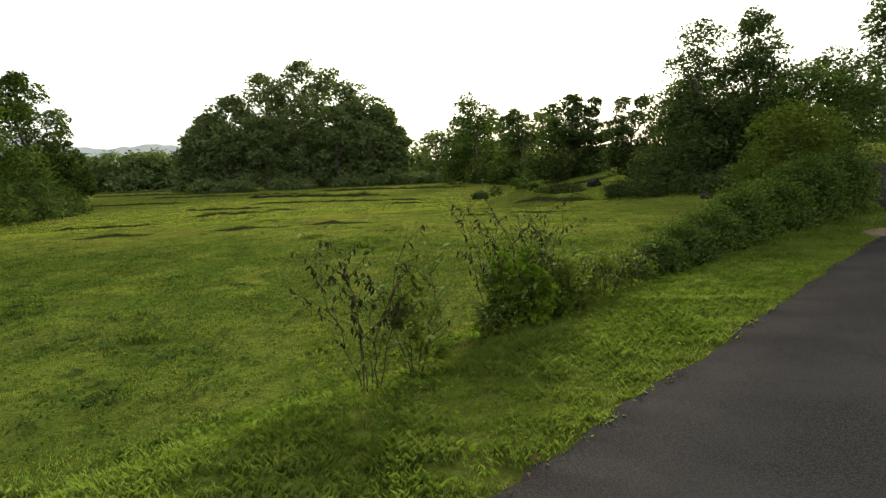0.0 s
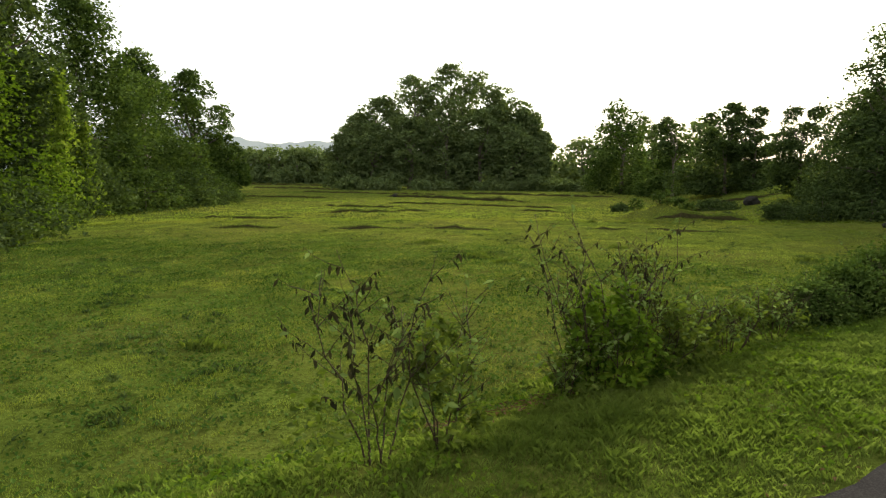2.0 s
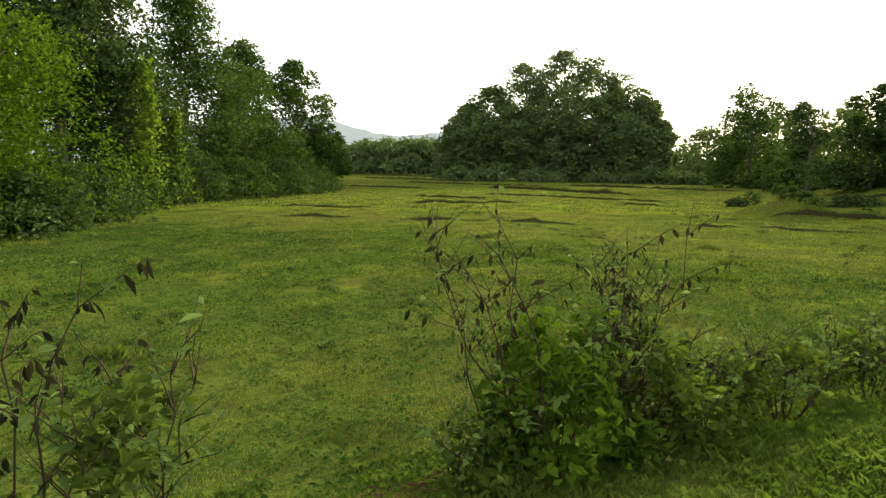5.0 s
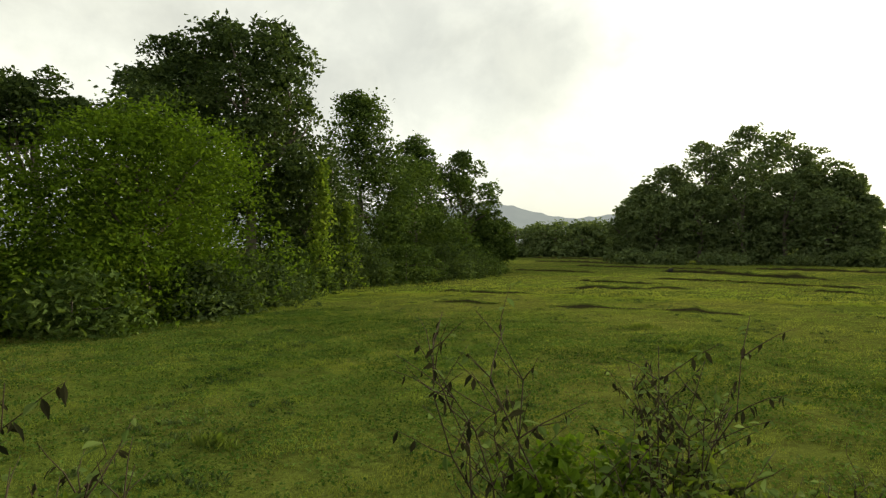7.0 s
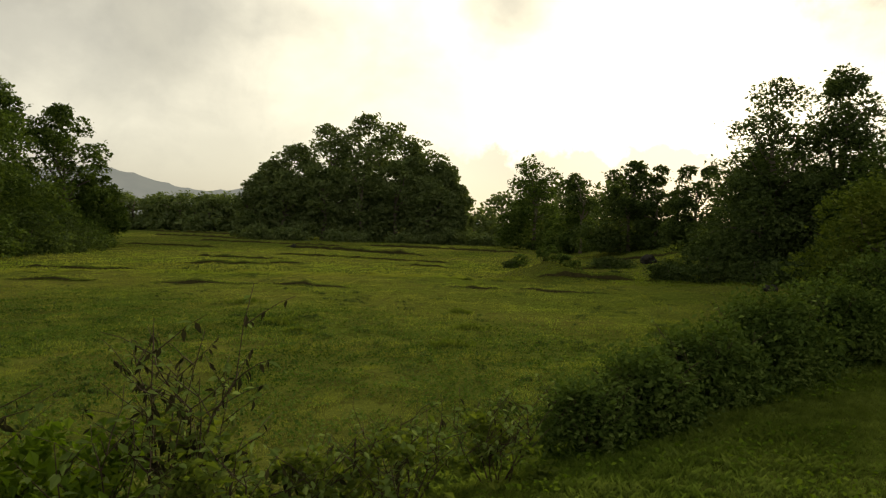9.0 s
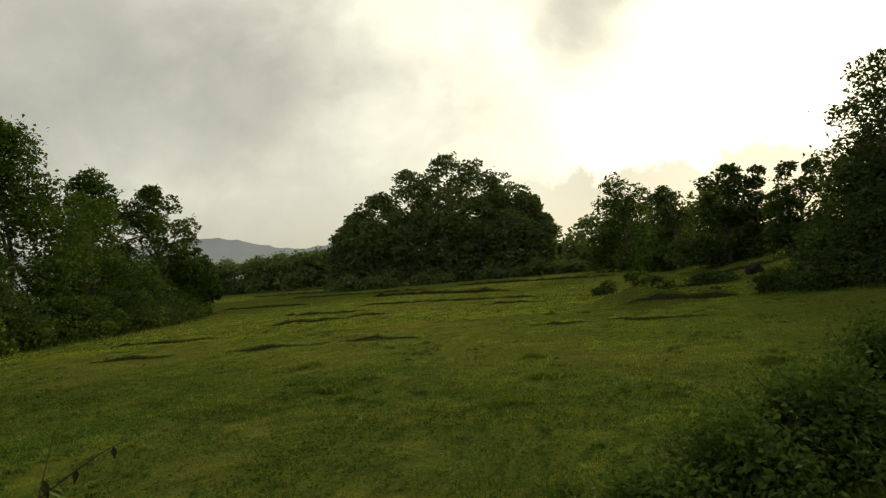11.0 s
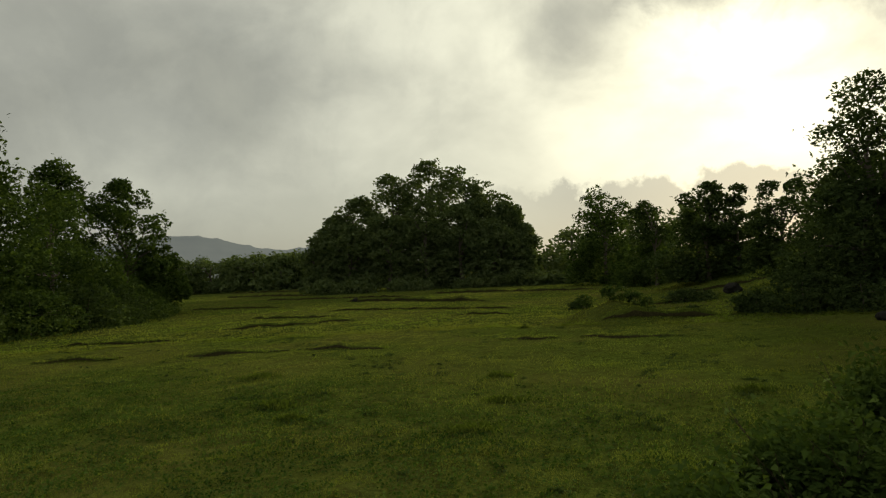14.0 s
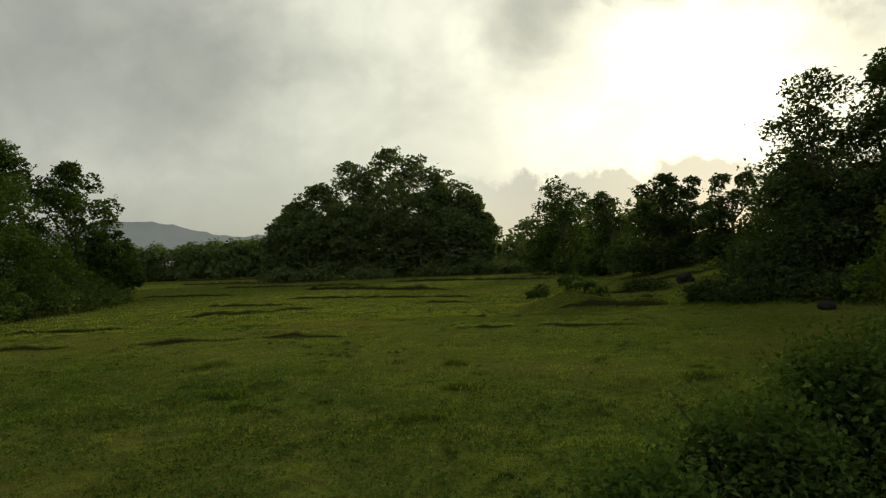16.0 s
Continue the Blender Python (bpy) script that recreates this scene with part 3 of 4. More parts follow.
tree("wood_tree", -24.8, 33.0, 7.4, 3.6, "dome", 70, 17400, 0.18, L_MID, "dense green tree in a thicket", 0.02, 0.16, 31, 0.22, LEFT, limbs=6)
tree("wood_tree", -19.0, 13.5, 7.0, 3.4, "dome", 70, 17400, 0.17, L_DARK, "dense dark green tree in a thicket", 0.02, 0.16, 32, 0.22, LEFT, limbs=6)
tree("wood_tree", -16.5, 2.5, 6.0, 3.6, "dome", 70, 17400, 0.17, L_MID, "leafy green tree with foliage down to the ground", 0.02, 0.16, 33, 0.22, LEFT, limbs=6, inner=0.34, hollow=0.92)
for k, (x, y, h, r) in enumerate(((-12.6, 9.2, 1.5, 1.5), (-13.4, 12.6, 1.4, 1.5), (-15.8, 15.2, 1.8, 1.8), (-18.4, 18.6, 2.0, 1.9), (-20.4, 21.8, 2.2, 1.9), (-21.2, 25.0, 2.3, 1.9), (-21.4, 28.6, 2.2, 2.0), (-21.6, 32.0, 2.0, 2.0), (-23.2, 35.6, 2.0, 2.0), (-24.4, 38.6, 1.9, 1.9), (-26.0, 41.6, 1.6, 1.5), (-12.9, 6.2, 1.5, 1.6))):
    tree("thicket_shrub", x, y, h, r, "bush", 26, 3600, 0.14, (L_MID, L_DARK, L_DARK)[k % 3], "dense low shrub along the foot of a wood", 0.0, 0.04, 80 + k, 0.3, "shrubs along the wood", category="shrub", limbs=2)

RIGHT = "trees beyond the field"
tree("field_tree", 1.5, 71, 9.3, 3.4, "round", 60, 11250, 0.29, L_MID, "rounded green tree at the far side of a field", 0.02, 0.22, 41, 0.22, RIGHT, limbs=7)
tree("field_tree", 5.6, 60, 6.7, 1.9, "umbrella", 16, 2750, 0.25, L_DARK, "slender tree with a small flat crown", 0.55, 0.13, 42, 0.3, RIGHT, limbs=7)
tree("field_tree", 5.2, 62, 3.4, 2.6, "dome", 40, 6250, 0.25, L_MID, "low green tree at the far side of a field", 0.02, 0.13, 43, 0.25, RIGHT, limbs=4)
tree("field_tree", 8.5, 52, 6.5, 1.8, "umbrella", 26, 4250, 0.24, L_DARK, "tree with layered dark foliage", 0.4, 0.14, 44, 0.28, RIGHT, limbs=7)
tree("field_tree", 10.1, 51, 5.6, 1.6, "round", 40, 6250, 0.24, L_DARK, "dense dark green tree", 0.02, 0.14, 45, 0.24, RIGHT, limbs=5)
tree("field_tree", 8.2, 54, 4.0, 3.4, "dome", 50, 8125, 0.24, L_DARK, "broad low dark green tree", 0.02, 0.14, 46, 0.24, RIGHT, limbs=5)
tree("field_tree", 10.7, 41, 4.9, 1.7, "round", 50, 11812, 0.16, L_DARK, "dense dark green tree", 0.02, 0.14, 47, 0.22, RIGHT, limbs=5)
tree("field_tree", 11.3, 31.0, 7.4, 2.5, "spire", 70, 20250, 0.14, L_DARK, "tall ragged dark tree with layered boughs", 0.12, 0.18, 48, 0.26, RIGHT, limbs=12, gaps=0.55)
tree("field_tree", 13.2, 29.6, 7.2, 2.1, "spire", 62, 18562, 0.14, L_DARK, "tall ragged dark tree with layered boughs", 0.12, 0.18, 49, 0.27, RIGHT, limbs=12, gaps=0.55)
tree("field_tree", 13.5, 37, 5.0, 3.2, "dome", 60, 15187, 0.16, L_DARK, "broad dark green tree", 0.02, 0.16, 50, 0.22, RIGHT, limbs=5)
tree("field_tree", 10.6, 30.0, 3.8, 2.6, "dome", 50, 13500, 0.14, L_DARK, "broad low dark green tree", 0.0, 0.12, 51, 0.24, RIGHT, limbs=4)
tree("field_tree", 14.0, 27.0, 4.4, 2.6, "dome", 50, 13500, 0.14, L_MID, "broad low green tree", 0.0, 0.12, 52, 0.24, RIGHT, limbs=4)
tree("field_tree", 16.5, 30.0, 5.0, 2.4, "round", 50, 11812, 0.14, L_DARK, "dark green tree near the road", 0.05, 0.14, 53, 0.22, RIGHT, limbs=5)
tree("roadside_tree", 23.0, 33.8, 8.6, 3.2, "round", 70, 15000, 0.22, L_DARK, "tall rounded dark tree beside the road", 0.1, 0.22, 54, 0.22, RIGHT, limbs=8)
tree("roadside_tree", 9.6, 18.6, 3.0, 1.8, "dome", 60, 13750, 0.10, L_OLIVE, "broad olive green roadside tree overgrown with creepers", 0.0, 0.09, 55, 0.24, RIGHT, limbs=4)
for k, (x, y, h, r) in enumerate(((7.3, 29.8, 0.7, 0.9), (8.5, 28.8, 1.3, 1.2), (9.7, 27.6, 1.0, 1.1), (11.0, 26.0, 1.1, 1.2), (11.8, 20.5, 1.6, 1.6), (6.0, 38, 0.6, 1.1), (5.4, 30.4, 0.3, 0.35), (1.2, 36.5, 0.4, 0.5))):
    tree("field_shrub", x, y, h, r, "bush", 22, int(900 + 1500 * min(1, r)), 0.11, L_DARK, "low leafy shrub standing in the field", 0.0, 0.03, 120 + k, 0.3, "shrubs in the field", category="shrub", limbs=2)

# far line of trees
FAR = "far line of trees"
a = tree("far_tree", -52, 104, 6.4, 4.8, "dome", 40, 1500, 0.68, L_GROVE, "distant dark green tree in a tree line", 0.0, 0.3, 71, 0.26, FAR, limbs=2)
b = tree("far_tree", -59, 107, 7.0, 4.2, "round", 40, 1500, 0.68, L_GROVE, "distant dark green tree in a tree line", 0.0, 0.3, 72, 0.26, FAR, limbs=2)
q = np.random.RandomState(77)
for k in range(26):
    u = k / 25
    x, y = -98 + 66 * u + q.normal(0, 1.2), 112 - 8 * abs(u - 0.4) + q.normal(0, 2.5)
    copy_thing((a, b)[k % 2], pose(x, y, land1(x, y) - 0.1, 0, 0, q.rand() * 360))
for x, y in ((-4, 106), (1, 110), (6, 104), (-9, 112), (12, 98), (-14, 112)):
    copy_thing((a, b)[int(x) % 2], pose(x, y, land1(x, y) - 0.1, 0, 0, q.rand() * 360))
# woods that close the place behind and to the right
q = np.random.RandomState(78)
for k in range(18):
    ang = radians(60 + k * 12)
    d = 46 + 10 * q.rand()
    x, y = 4 + d * math.sin(ang), 4 + d * math.cos(ang)
    copy_thing((a, b)[k % 2], pose(x, y, land1(x, y) - 0.1, 0, 0, q.rand() * 360))

# ---- shrubs along the verge ----


def leaf_mesh(name, mat, length, width):
    """One leaf with a folded midrib, a stalk end and a curled tip."""
    v = [(0, 0, 0), (width * 0.42, length * 0.3, 0.10 * width), (width * 0.5, length * 0.5, 0.12 * width), (width * 0.22, length * 0.82, -0.03 * length), (0, length, -0.12 * length),
         (-width * 0.22, length * 0.82, -0.03 * length), (-width * 0.5, length * 0.5, 0.12 * width), (-width * 0.42, length * 0.3, 0.10 * width), (0, length * 0.35, -0.02 * width), (0, length * 0.7, -0.04 * length)]
    f = [(0, 1, 8), (1, 2, 9, 8), (2, 3, 9), (3, 4, 9), (4, 5, 9), (5, 6, 9), (6, 7, 8, 9), (7, 0, 8)]
    return mesh(name, v, f, mat)


LEAF_GREEN = [leaf_mesh("leaf", P_GREEN, l, w) for l, w in ((0.050, 0.026), (0.062, 0.030), (0.042, 0.026))]
LEAF_DRY = [leaf_mesh("leaf", P_DRY, l, w) for l, w in ((0.048, 0.018), (0.060, 0.020), (0.040, 0.016))]


def shrub(name, x, y, height, spread, stems, leaves_dry, leaves_green, fill, label, seed, bare=0.3, group="shrubs along the verge", fill_mat=None, fill_top=0.7, fill_size=0.040, ratio=1.0, lean=(0, 0), turn=0.0, dense=0.42, twiggy=True):
    """Stems from one root, single leaves along the twigs, and a leafy lower mass."""
    q = np.random.RandomState(seed)
    base = root(name, x, y, label, "shrub", group, turn=turn)
    tips = []
    for i in range(stems):
        th = 2 * math.pi * (i + q.rand() * 0.7) / stems
        r = spread * (0.35 + 0.65 * q.rand())
        h = height * (0.62 + 0.38 * q.rand())
        if i == 0:
            h = height
        end = (r * math.cos(th) + lean[0] * h, r * math.sin(th) * ratio + lean[1] * h, h)
        foot = (0.16 * r * math.cos(th), 0.16 * r * math.sin(th) * ratio, -0.05)
        line = crooked(q, foot, end, 8, 0.032, 0.05)
        v, f = tube(line, np.linspace(0.006, 0.0016, 8), 5)
        n0 = len(v)
        twigs = []
        for k in (3, 4, 5, 6) if twiggy else ():
            for _ in range(1 + (q.rand() < 0.7)):
                t2 = q.rand() * 2 * math.pi
                ln = 0.12 + 0.16 * q.rand()
                e = line[k] + np.array((math.cos(t2) * ln, math.sin(t2) * ln, 0.10 + 0.14 * q.rand()))
                tw = crooked(q, line[k], e, 4, 0.03)
                vv, ff = tube(tw, np.linspace(0.003, 0.0012, 4), 4)
                f += [tuple(j + len(v) for j in g) for g in ff]
                v += vv
                twigs.append(tw)
        part("stem", mesh("stem", v, f, TWIG, False), base)
        tips.append((line, twigs))
    lines = [l[3:] for l, _ in tips] + [t for _, ts in tips for t in ts] * 2

    def hang(count, kinds, droop, upper):
        for _ in range(count):
            l = lines[q.randint(len(lines))]
            k = q.randint(len(l) - 1)
            p = l[k] + (l[k + 1] - l[k]) * q.rand()
            if upper and p[2] < height * 0.35:
                p = l[-1]
            turn_z = q.rand() * 360
            m = pose(*p, -droop + q.normal(0, 22), q.normal(0, 25), turn_z) @ Matrix.Scale(0.75 + 0.55 * q.rand(), 4)
            part("leaf", kinds[q.randint(len(kinds))], base, place=m)

    hang(leaves_dry, LEAF_DRY, 72, True)
    hang(leaves_green, LEAF_GREEN, 15, False)
    if fill:
        fill = int(fill * 1.7)
        c = int(14 + fill / 110)
        u = q.rand(c) ** 1.1
        th = q.rand(c) * 2 * math.pi
        r = spread * np.sqrt(np.clip(1 - (u * 0.9) ** 2, 0, 1)) * (0.2 + 0.7 * np.sqrt(q.rand(c)))
        cc = np.stack([r * np.cos(th), r * np.sin(th) * ratio, 0.05 + height * fill_top * u], 1)
        cc[:, 0] += lean[0] * cc[:, 2]
        cc[:, 1] += lean[1] * cc[:, 2]
        pick = q.randint(c, size=fill)
        rr = spread * dense * (0.6 + 0.6 * q.rand(c))
        p = cc[pick] + np.clip(q.normal(0, 0.42, (fill, 3)), -1, 1) * rr[pick][:, None]
        p[:, 2] = np.abs(p[:, 2]) + 0.01
        v, f = leaf_cards(q, p, np.full(fill, fill_size), 0.58, 0.25)
        tagged(part("foliage", mesh("foliage", v, f, fill_mat or L_OLIVE), base), kind="stuff")
    return base


shrub("withering_shrub", -0.40, 4.45, 1.14, 0.50, 6, 260, 60, 160, "sparse shrub with drooping withered dark leaves on thin stems", 201, fill_top=0.3, lean=(-0.08, 0.05), fill_size=0.05)
shrub("leafy_shrub", -0.08, 4.72, 0.82, 0.24, 6, 16, 190, 420, "thin leafy green shrub beside a withering one", 202, fill_top=0.8, fill_size=0.052)
shrub("twiggy_shrub", 0.74, 6.28, 1.38, 0.24, 6, 110, 60, 0, "bare twiggy brown shrub with few withered leaves", 203, lean=(-0.28, -0.12))
shrub("leafy_shrub", 0.84, 6.42, 0.86, 0.46, 11, 20, 300, 1500, "dense leafy green shrub on the verge's edge", 204, fill_top=0.82, fill_mat=L_BRIGHT, fill_size=0.062, dense=0.36)
shrub("twiggy_shrub", 1.10, 6.92, 1.40, 0.38, 10, 260, 150, 300, "tall thin shrub with dark withered leaves at the twig tips", 205, fill_top=0.5, fill_size=0.055)
shrub("leafy_shrub", 1.24, 6.78, 0.72, 0.36, 9, 24, 240, 700, "leafy green shrub with upright stems on the verge's edge", 210, fill_top=0.8, fill_size=0.055)
shrub("leafy_shrub", 1.48, 7.30, 0.50, 0.34, 9, 30, 200, 420, "low leafy shrub on the verge's edge", 206, fill_top=0.75, fill_size=0.055)
shrub("leafy_shrub", 1.90, 7.72, 0.56, 0.40, 9, 40, 220, 460, "low leafy shrub on the verge's edge", 207, fill_top=0.7, fill_size=0.055)
shrub("leafy_shrub", 2.42, 8.36, 0.48, 0.36, 8, 30, 190, 420, "low leafy shrub on the verge's edge", 208, fill_top=0.75, fill_size=0.055)
shrub("leafy_shrub", 0.52, 6.0, 0.36, 0.24, 4, 14, 80, 140, "small leafy shrub on the verge's edge", 209, fill_top=0.8, fill_size=0.05)
for k, (x, y, h, r, n) in enumerate(((3.05, 9.35, 0.46, 0.40, 1800), (3.55, 9.95, 0.62, 0.50, 2600), (4.25, 10.75, 0.78, 0.58, 3400), (5.1, 11.7, 0.95, 0.66, 4000), (6.3, 13.1, 1.0, 0.78, 4000), (7.6, 14.5, 1.3, 0.9, 4600), (9.2, 16.2, 1.35, 0.9, 4000))):
    shrub("hedge_shrub", x, y, h, r, 11, 24 if k < 4 else 0, 170 if k < 4 else 0, int(1.8 * n), "dense bushy dark green shrub in a roadside hedge", 220 + k, group="shrubs of the roadside hedge", fill_mat=L_HEDGE, fill_top=0.86, fill_size=0.046 + 0.004 * k, dense=0.46)
for k, (x, y, h, r) in enumerate(((2.6, 29.75, 0.55, 0.3), (3.05, 30.0, 0.62, 0.34), (3.5, 29.9, 0.45, 0.3), (1.75, 30.3, 0.45, 0.36), (3.9, 30.3, 0.4, 0.3))):
    shrub("mound_weed", x, y, h, r, 7, 0, 0, 150, "tall leafy weed growing on a grassy mound", 240 + k, group="weeds on the mound", fill_mat=L_MID, fill_top=0.9, fill_size=0.11, twiggy=False)

# ---- grass, weeds and litter ----
q = np.random.RandomState(300)
n = 240000
s, o = q.uniform(-5, 13, n), 0.05 - 2.8 * q.rand(n) ** 0.9
o = o + edge(s) + 0.04 * wave(s, s * 0, 2.2, 8)
gx, gy = from_road(s, o)
lump = wave(gx, gy, 9.0, 14) + 0.9 * wave(gx, gy, 21.0, 15)
keep = lump > -0.28 + 0.6 * (q.rand(n) - 0.5)
gx, gy = gx[keep], gy[keep]
grass_sheet("verge_grass", gx, gy, BLADE, "thick short green grass on the road verge", 0.016, 0.062, 0.0040, 301, 0.8)
n = 20000
s, o = q.uniform(1.0, 12, n), -0.5 - 1.5 * q.rand(n)
keep = wave(s, o, 2.5, 12) > -0.05
gx, gy = from_road(s[keep], o[keep] + edge(s[keep]))
grass_sheet("tall_grass", gx, gy, BLADE, "longer arching grass blades between verge shrubs", 0.04, 0.09, 0.0026, 302, 0.8)
n = 40000
s, o = q.uniform(13, 40, n), -0.05 - 3.0 * q.rand(n)
gx, gy = from_road(s, o + edge(s))
grass_sheet("far_verge_grass", gx, gy, BLADE, "green grass along the further road verge", 0.04, 0.13, 0.02, 303, 0.8)
n = 14000
s, o = q.uniform(-5, 30, n), ROAD_W + 0.05 + 2.5 * q.rand(n)
gx, gy = from_road(s, o + edge(s))
grass_sheet("opposite_verge_grass", gx, gy, BLADE, "green grass on the opposite road verge", 0.04, 0.13, 0.02, 304, 0.8)
# field turf, in three belts of growing distance


def belt(n, d0, d1, a0, a1, bias, seed):
    q = np.random.RandomState(seed)
    ang = radians(a0) + radians(a1 - a0) * q.rand(n)
    dist = np.sqrt(d0 ** 2 + (d1 ** 2 - d0 ** 2) * q.rand(n) ** bias)
    x, y = 1.6 + dist * np.sin(ang), 2.6 + dist * np.cos(ang)
    s, o = along(x, y)
    lump = 0.7 * wave(x, y, 2.6, 21) + 0.8 * wave(x, y, 8.0, 22) + 0.8 * wave(x, y, 23.0, 25)
    keep = (o - edge(s) < -2.0) & (lump > -0.28 + 0.5 * (q.rand(n) - 0.5))
    return x[keep], y[keep]


grass_sheet("field_grass", *belt(300000, 2.0, 11.0, -75, 32, 1.1, 330), FIELD_BLADE, "short grazed grass of the near field", 0.010, 0.030, 0.0075, 305, 0.9, False)
grass_sheet("field_grass", *belt(240000, 10.5, 26, -75, 32, 1.35, 331), FIELD_BLADE, "short grazed grass of the middle field", 0.016, 0.055, 0.016, 306, 1.1, False)
grass_sheet("far_field_grass", *belt(160000, 25, 100, -52, 22, 2.0, 332), FIELD_BLADE, "short grass covering the far field", 0.03, 0.07, 0.07, 307, 0.7, False)
# clumps of longer blades in the verge
q = np.random.RandomState(320)
n = 1500
s, o = q.uniform(-4.5, 12, n), -0.1 - 2.3 * q.rand(n)
cx, cy = from_road(s, o + edge(s))
cx, cy = np.repeat(cx, 34), np.repeat(cy, 34)
spread_r = np.repeat(0.02 + 0.05 * q.rand(n), 34)
grass_sheet("verge_clumps", cx + q.normal(0, 1, len(cx)) * spread_r, cy + q.normal(0, 1, len(cy)) * spread_r, BLADE, "clumps of longer grass on the road verge", 0.022, 0.052, 0.003, 321, 0.9)
# tufts standing out of the turf
for k, (x, y, r) in enumerate(((1.4, 15.9, 0.35), (1.25, 14.2, 0.42), (-1.35, 14.5, 0.25), (4.9, 16.7, 0.3), (-3.3, 7.1, 0.25), (0.9, 17.9, 0.3), (-2.0, 15.3, 0.4), (-3.9, 17.9, 0.45), (0.0, 27.3, 0.2))):
    qq = np.random.RandomState(400 + k)
    m = 260
    p = np.stack([qq.normal(0, r * 0.5, m), qq.normal(0, r * 0.28, m), np.zeros(m)], 1)
    p[:, 2] = 0.05 * np.exp(-(p[:, 0] ** 2 + p[:, 1] ** 2) / (r * 0.5) ** 2) + land(p[:, 0] + x, p[:, 1] + y) - land1(x, y)
    v, f = blades(qq, p, 0.03, 0.10, 0.014, 0.8)
    ob = new("grass_tuft", mesh("grass_tuft", v, f, L_OLIVE))
    ob.matrix_world = pose(x, y, land1(x, y))
    tagged(ob, "dark green grass tuft standing out of short turf", "grass tuft", "tufts in the field", kind="stuff")


def small_tufts():
    """Countless little dark tussocks and leafy weeds that roughen the grazed turf."""
    q = np.random.RandomState(430)
    x, y = belt(9000, 3.0, 32, -75, 32, 1.25, 431)
    keep = wave(x, y, 1.6, 433) + 0.6 * wave(x, y, 5.0, 434) > 0.26
    x, y = x[keep], y[keep]
    m = 22
    r = np.repeat(0.02 + 0.075 * q.rand(len(x)) ** 2, m)
    px = np.repeat(x, m) + q.normal(0, 1.3, len(r)) * r
    py = np.repeat(y, m) + q.normal(0, 0.7, len(r)) * r
    p = np.stack([px, py, land(px, py)], 1)
    v, f = blades(q, p, 0.022, 0.06, 0.013, 0.9)
    return tagged(new("field_tussocks", mesh("field_tussocks", v, f, L_DARK)), "small dark tussocks scattered over grazed turf", "grass", kind="stuff")


small_tufts()


def field_weeds():
    """Low small-leaved weeds that grow thick in the damper near part of the field."""
    q = np.random.RandomState(440)
    n = 200000
    x, y = q.uniform(-13, 6, n), 2.0 + 17.0 * q.rand(n) ** 0.8
    s, o = along(x, y)
    reach = 16.5 - 0.25 * x - 0.02 * x * x + 1.6 * wave(x, y, 0.9, 441)
    lump = 0.8 * wave(x, y, 1.7, 442) + 0.8 * wave(x, y, 6.0, 443) + 0.6 * wave(x, y, 19.0, 444)
    keep = (o - edge(s) < -2.2) & (lump > -0.32 + 0.5 * (q.rand(n) - 0.5)) & (y < np.minimum(reach, 18.0) + 1.2 * q.normal(0, 1, n))
    x, y = x[keep], y[keep]
    p = np.stack([x, y, land(x, y) + 0.008 + 0.032 * q.rand(len(x))], 1)
    v, f = leaf_cards(q, p, np.full(len(p), 0.032), 0.72, 0.0, 1.6)
    return tagged(new("field_weeds", mesh("field_weeds", v, f, L_WEED)), "low dark green small-leaved weeds among the turf", "weeds", kind="stuff")


field_weeds()


def weed_patch():
    """Small broad-leaved weeds over the verge."""
    q = np.random.RandomState(310)
    n = 9000
    s, o = q.uniform(-4, 12, n), -0.08 - 2.4 * q.rand(n)
    k = wave(s, o, 3.0, 31) > 0.02
    x, y = from_road(s[k], o[k] + edge(s[k]))
    p = np.stack([x, y, land(x, y) + 0.03 + 0.06 * q.rand(len(x))], 1)
    v, f = leaf_cards(q, p, np.full(len(p), 0.034), 0.75, 0.0, 2.0)
    return tagged(new("verge_weeds", mesh("verge_weeds", v, f, L_BRIGHT)), "small broad-leaved weeds among verge grass", "weeds", kind="stuff")


weed_patch()


def litter():
    """Dry fallen leaves along the road's edge and under the shrubs."""
    q = np.random.RandomState(311)
    n = 420
    s, o = q.uniform(-4, 14, n), q.normal(0.0, 0.09, n)
    x, y = from_road(s, o + edge(s))
    p = np.stack([x, y, land(x, y) + 0.045], 1)
    m = 450
    u2 = q.rand(m)
    x2, y2 = -0.35 + 0.9 * u2 + q.normal(0, 0.12, m), 5.15 + 1.0 * u2 + q.normal(0, 0.12, m)
    p = np.concatenate([p, np.stack([x2, y2, land(x2, y2) + 0.02 + 0.05 * q.rand(m)], 1)])
    v, f = leaf_cards(q, p, np.full(len(p), 0.034), 0.5, 0.0, 6.0, 0.12)
    return tagged(new("fallen_leaves", mesh("fallen_leaves", v, f, L_DRY)), "dry brown fallen leaves at the road's edge", "fallen leaves", kind="stuff")


litter()


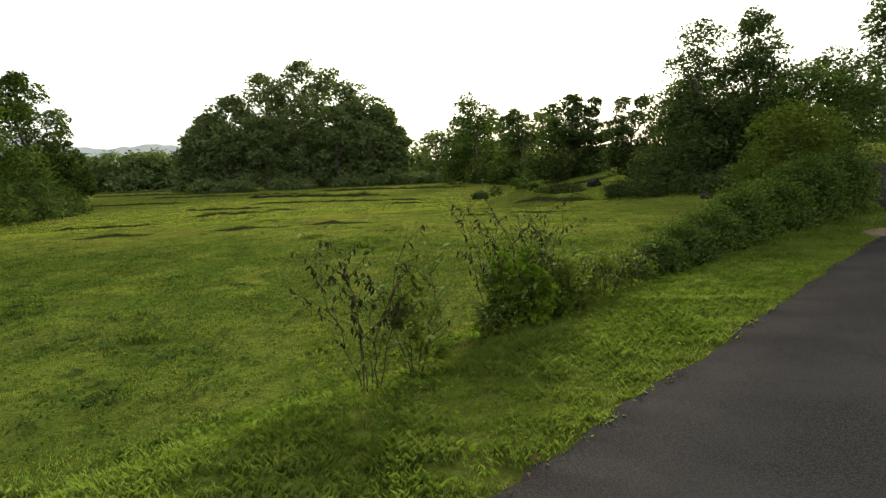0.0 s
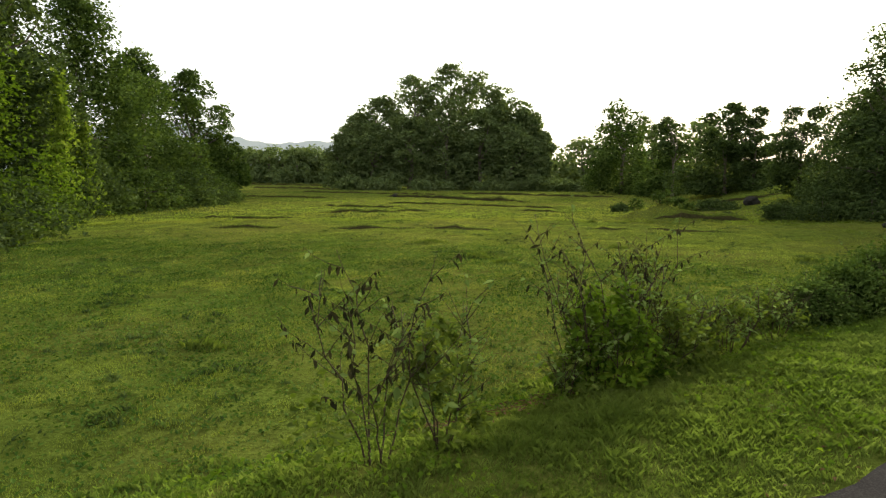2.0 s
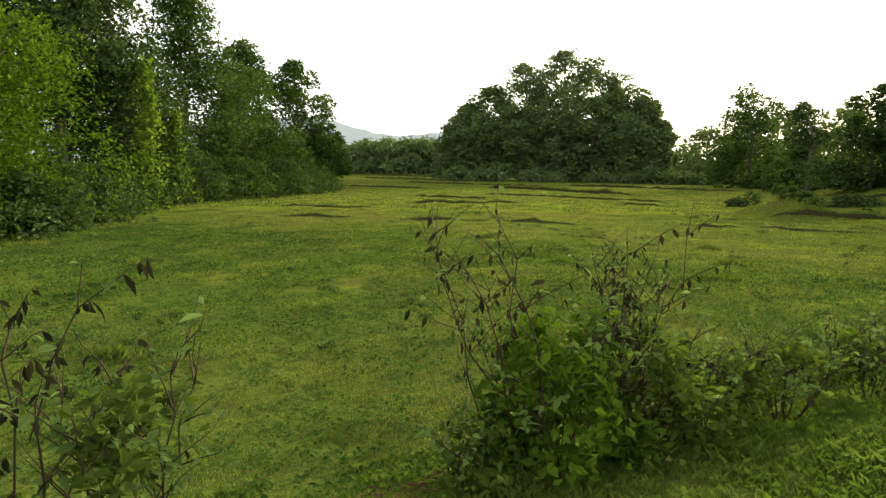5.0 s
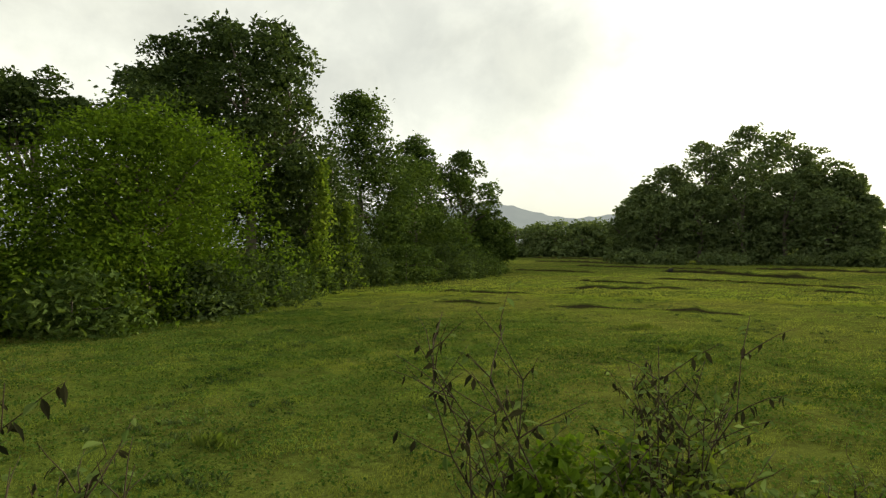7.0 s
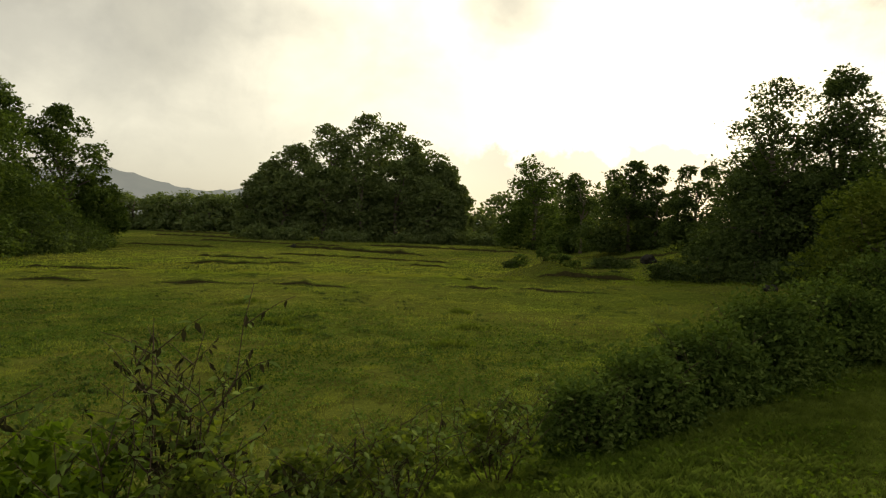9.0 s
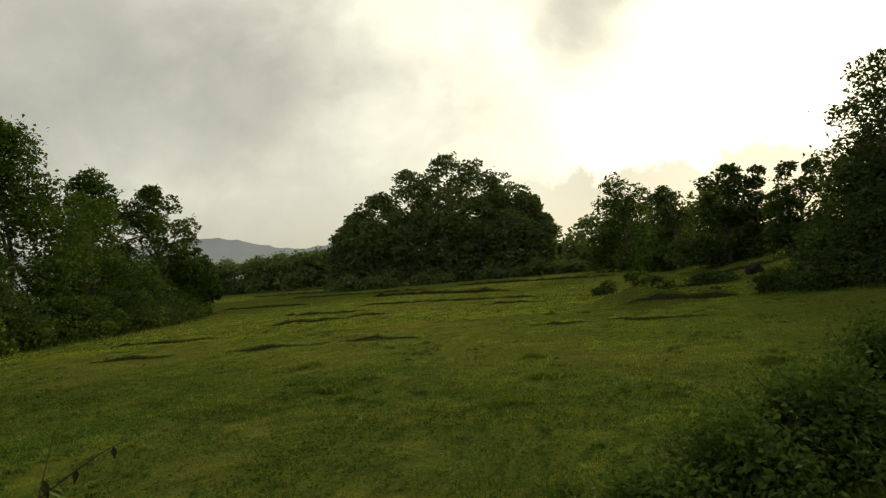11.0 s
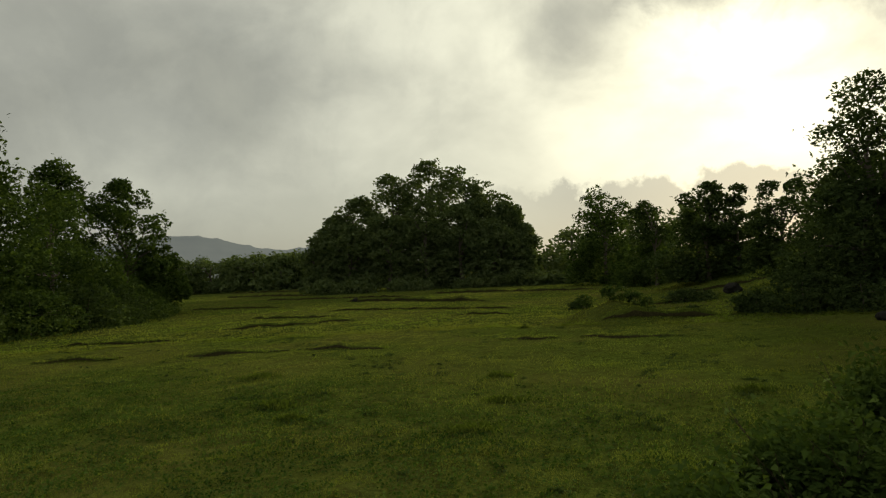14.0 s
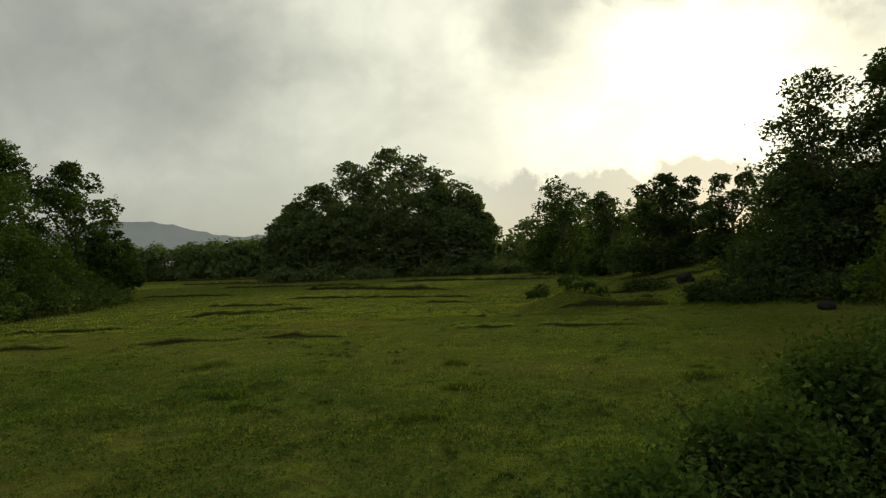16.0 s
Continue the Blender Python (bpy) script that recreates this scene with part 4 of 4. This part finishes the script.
def soil_patch(x, y, rx, ry, turn, seed, label):
    q = np.random.RandomState(seed)
    v = [(0, 0, 0.03)]
    n = 40
    for ring, z in ((0.6, 0.026), (1.0, -0.015)):
        for k in range(n):
            t = 2 * math.pi * k / n
            g = ring * (1 + 0.12 * math.sin(3 * t + seed) + 0.08 * math.sin(7 * t) + q.normal(0, 0.03))
            v.append((rx * g * math.cos(t), ry * g * math.sin(t), z))
    m = pose(x, y, 0, 0, 0, turn)
    w = []
    for p in v:
        c = m @ Vector(p)
        w.append((c.x, c.y, land1(c.x, c.y) + 0.03 + p[2]))
    f = [(0, 1 + k, 1 + (k + 1) % n) for k in range(n)] + [(1 + k, 1 + n + k, 1 + n + (k + 1) % n, 1 + (k + 1) % n) for k in range(n)]
    return tagged(new("soil_patch", mesh("soil_patch", w, f, RED_SOIL, False)), label, "soil")


soil_patch(*from_road(11.4, -0.05), 0.8, 0.28, 51, 3, "bare reddish soil at the asphalt's edge")


def stone(x, y, r, seed):
    q = np.random.RandomState(seed)
    bm = bmesh.new()
    bmesh.ops.create_icosphere(bm, subdivisions=3, radius=1.0)
    for v in bm.verts:
        k = 1 + 0.22 * noise.noise(v.co * 1.7 + Vector((seed, 0, 0))) + 0.08 * noise.noise(v.co * 5)
        v.co = Vector((v.co.x * r * 1.2 * k, v.co.y * r * k, v.co.z * r * 0.75 * k))
    me = bpy.data.meshes.new("stone")
    bm.to_mesh(me)
    bm.free()
    me.materials.append(STONE)
    ob = new("field_stone", me)
    ob.matrix_world = pose(x, y, land1(x, y) + r * 0.35, 0, 0, q.rand() * 360)
    return tagged(ob, "dark rounded stone lying in the field", "stone", "stones in the field")


for k, (x, y, r) in enumerate(((8.2, 40.5, 0.42), (5.0, 31.0, 0.16), (-16.5, 52.5, 0.3), (6.0, 40.0, 0.22), (9.4, 25.0, 0.2))):
    stone(x, y, r, 500 + k)


def vine(x, y, z0, z1, seed):
    """A creeper hanging down a tree's face."""
    q = np.random.RandomState(seed)
    base = root("climbing_vine", x, y, "yellow-green creeper climbing the face of a tree", "vine", z=land1(x, y))
    line = crooked(q, (0, 0, 0), (0.2, 0.1, z1), 8, 0.02)
    v, f = tube(line, np.linspace(0.03, 0.008, 8), 5)
    part("stem", mesh("stem", v, f, TWIG, False), base)
    n = 1500
    u = q.rand(n)
    p = np.stack([np.interp(u, np.linspace(0, 1, 8), [l[i] for l in line]) for i in range(3)], 1)
    p[:, 2] = z0 + (z1 - z0) * u
    p += q.normal(0, 1, (n, 3)) * (0.12 + 0.3 * (1 - u) ** 2)[:, None]
    v, f = leaf_cards(q, p, np.full(n, 0.16), 0.7, 0.5)
    tagged(part("foliage", mesh("foliage", v, f, L_VINE), base), kind="stuff")
    return base


vine(-18.2, 20.2, 0.6, 5.2, 601)
vine(-19.4, 22.6, 0.4, 3.6, 602)
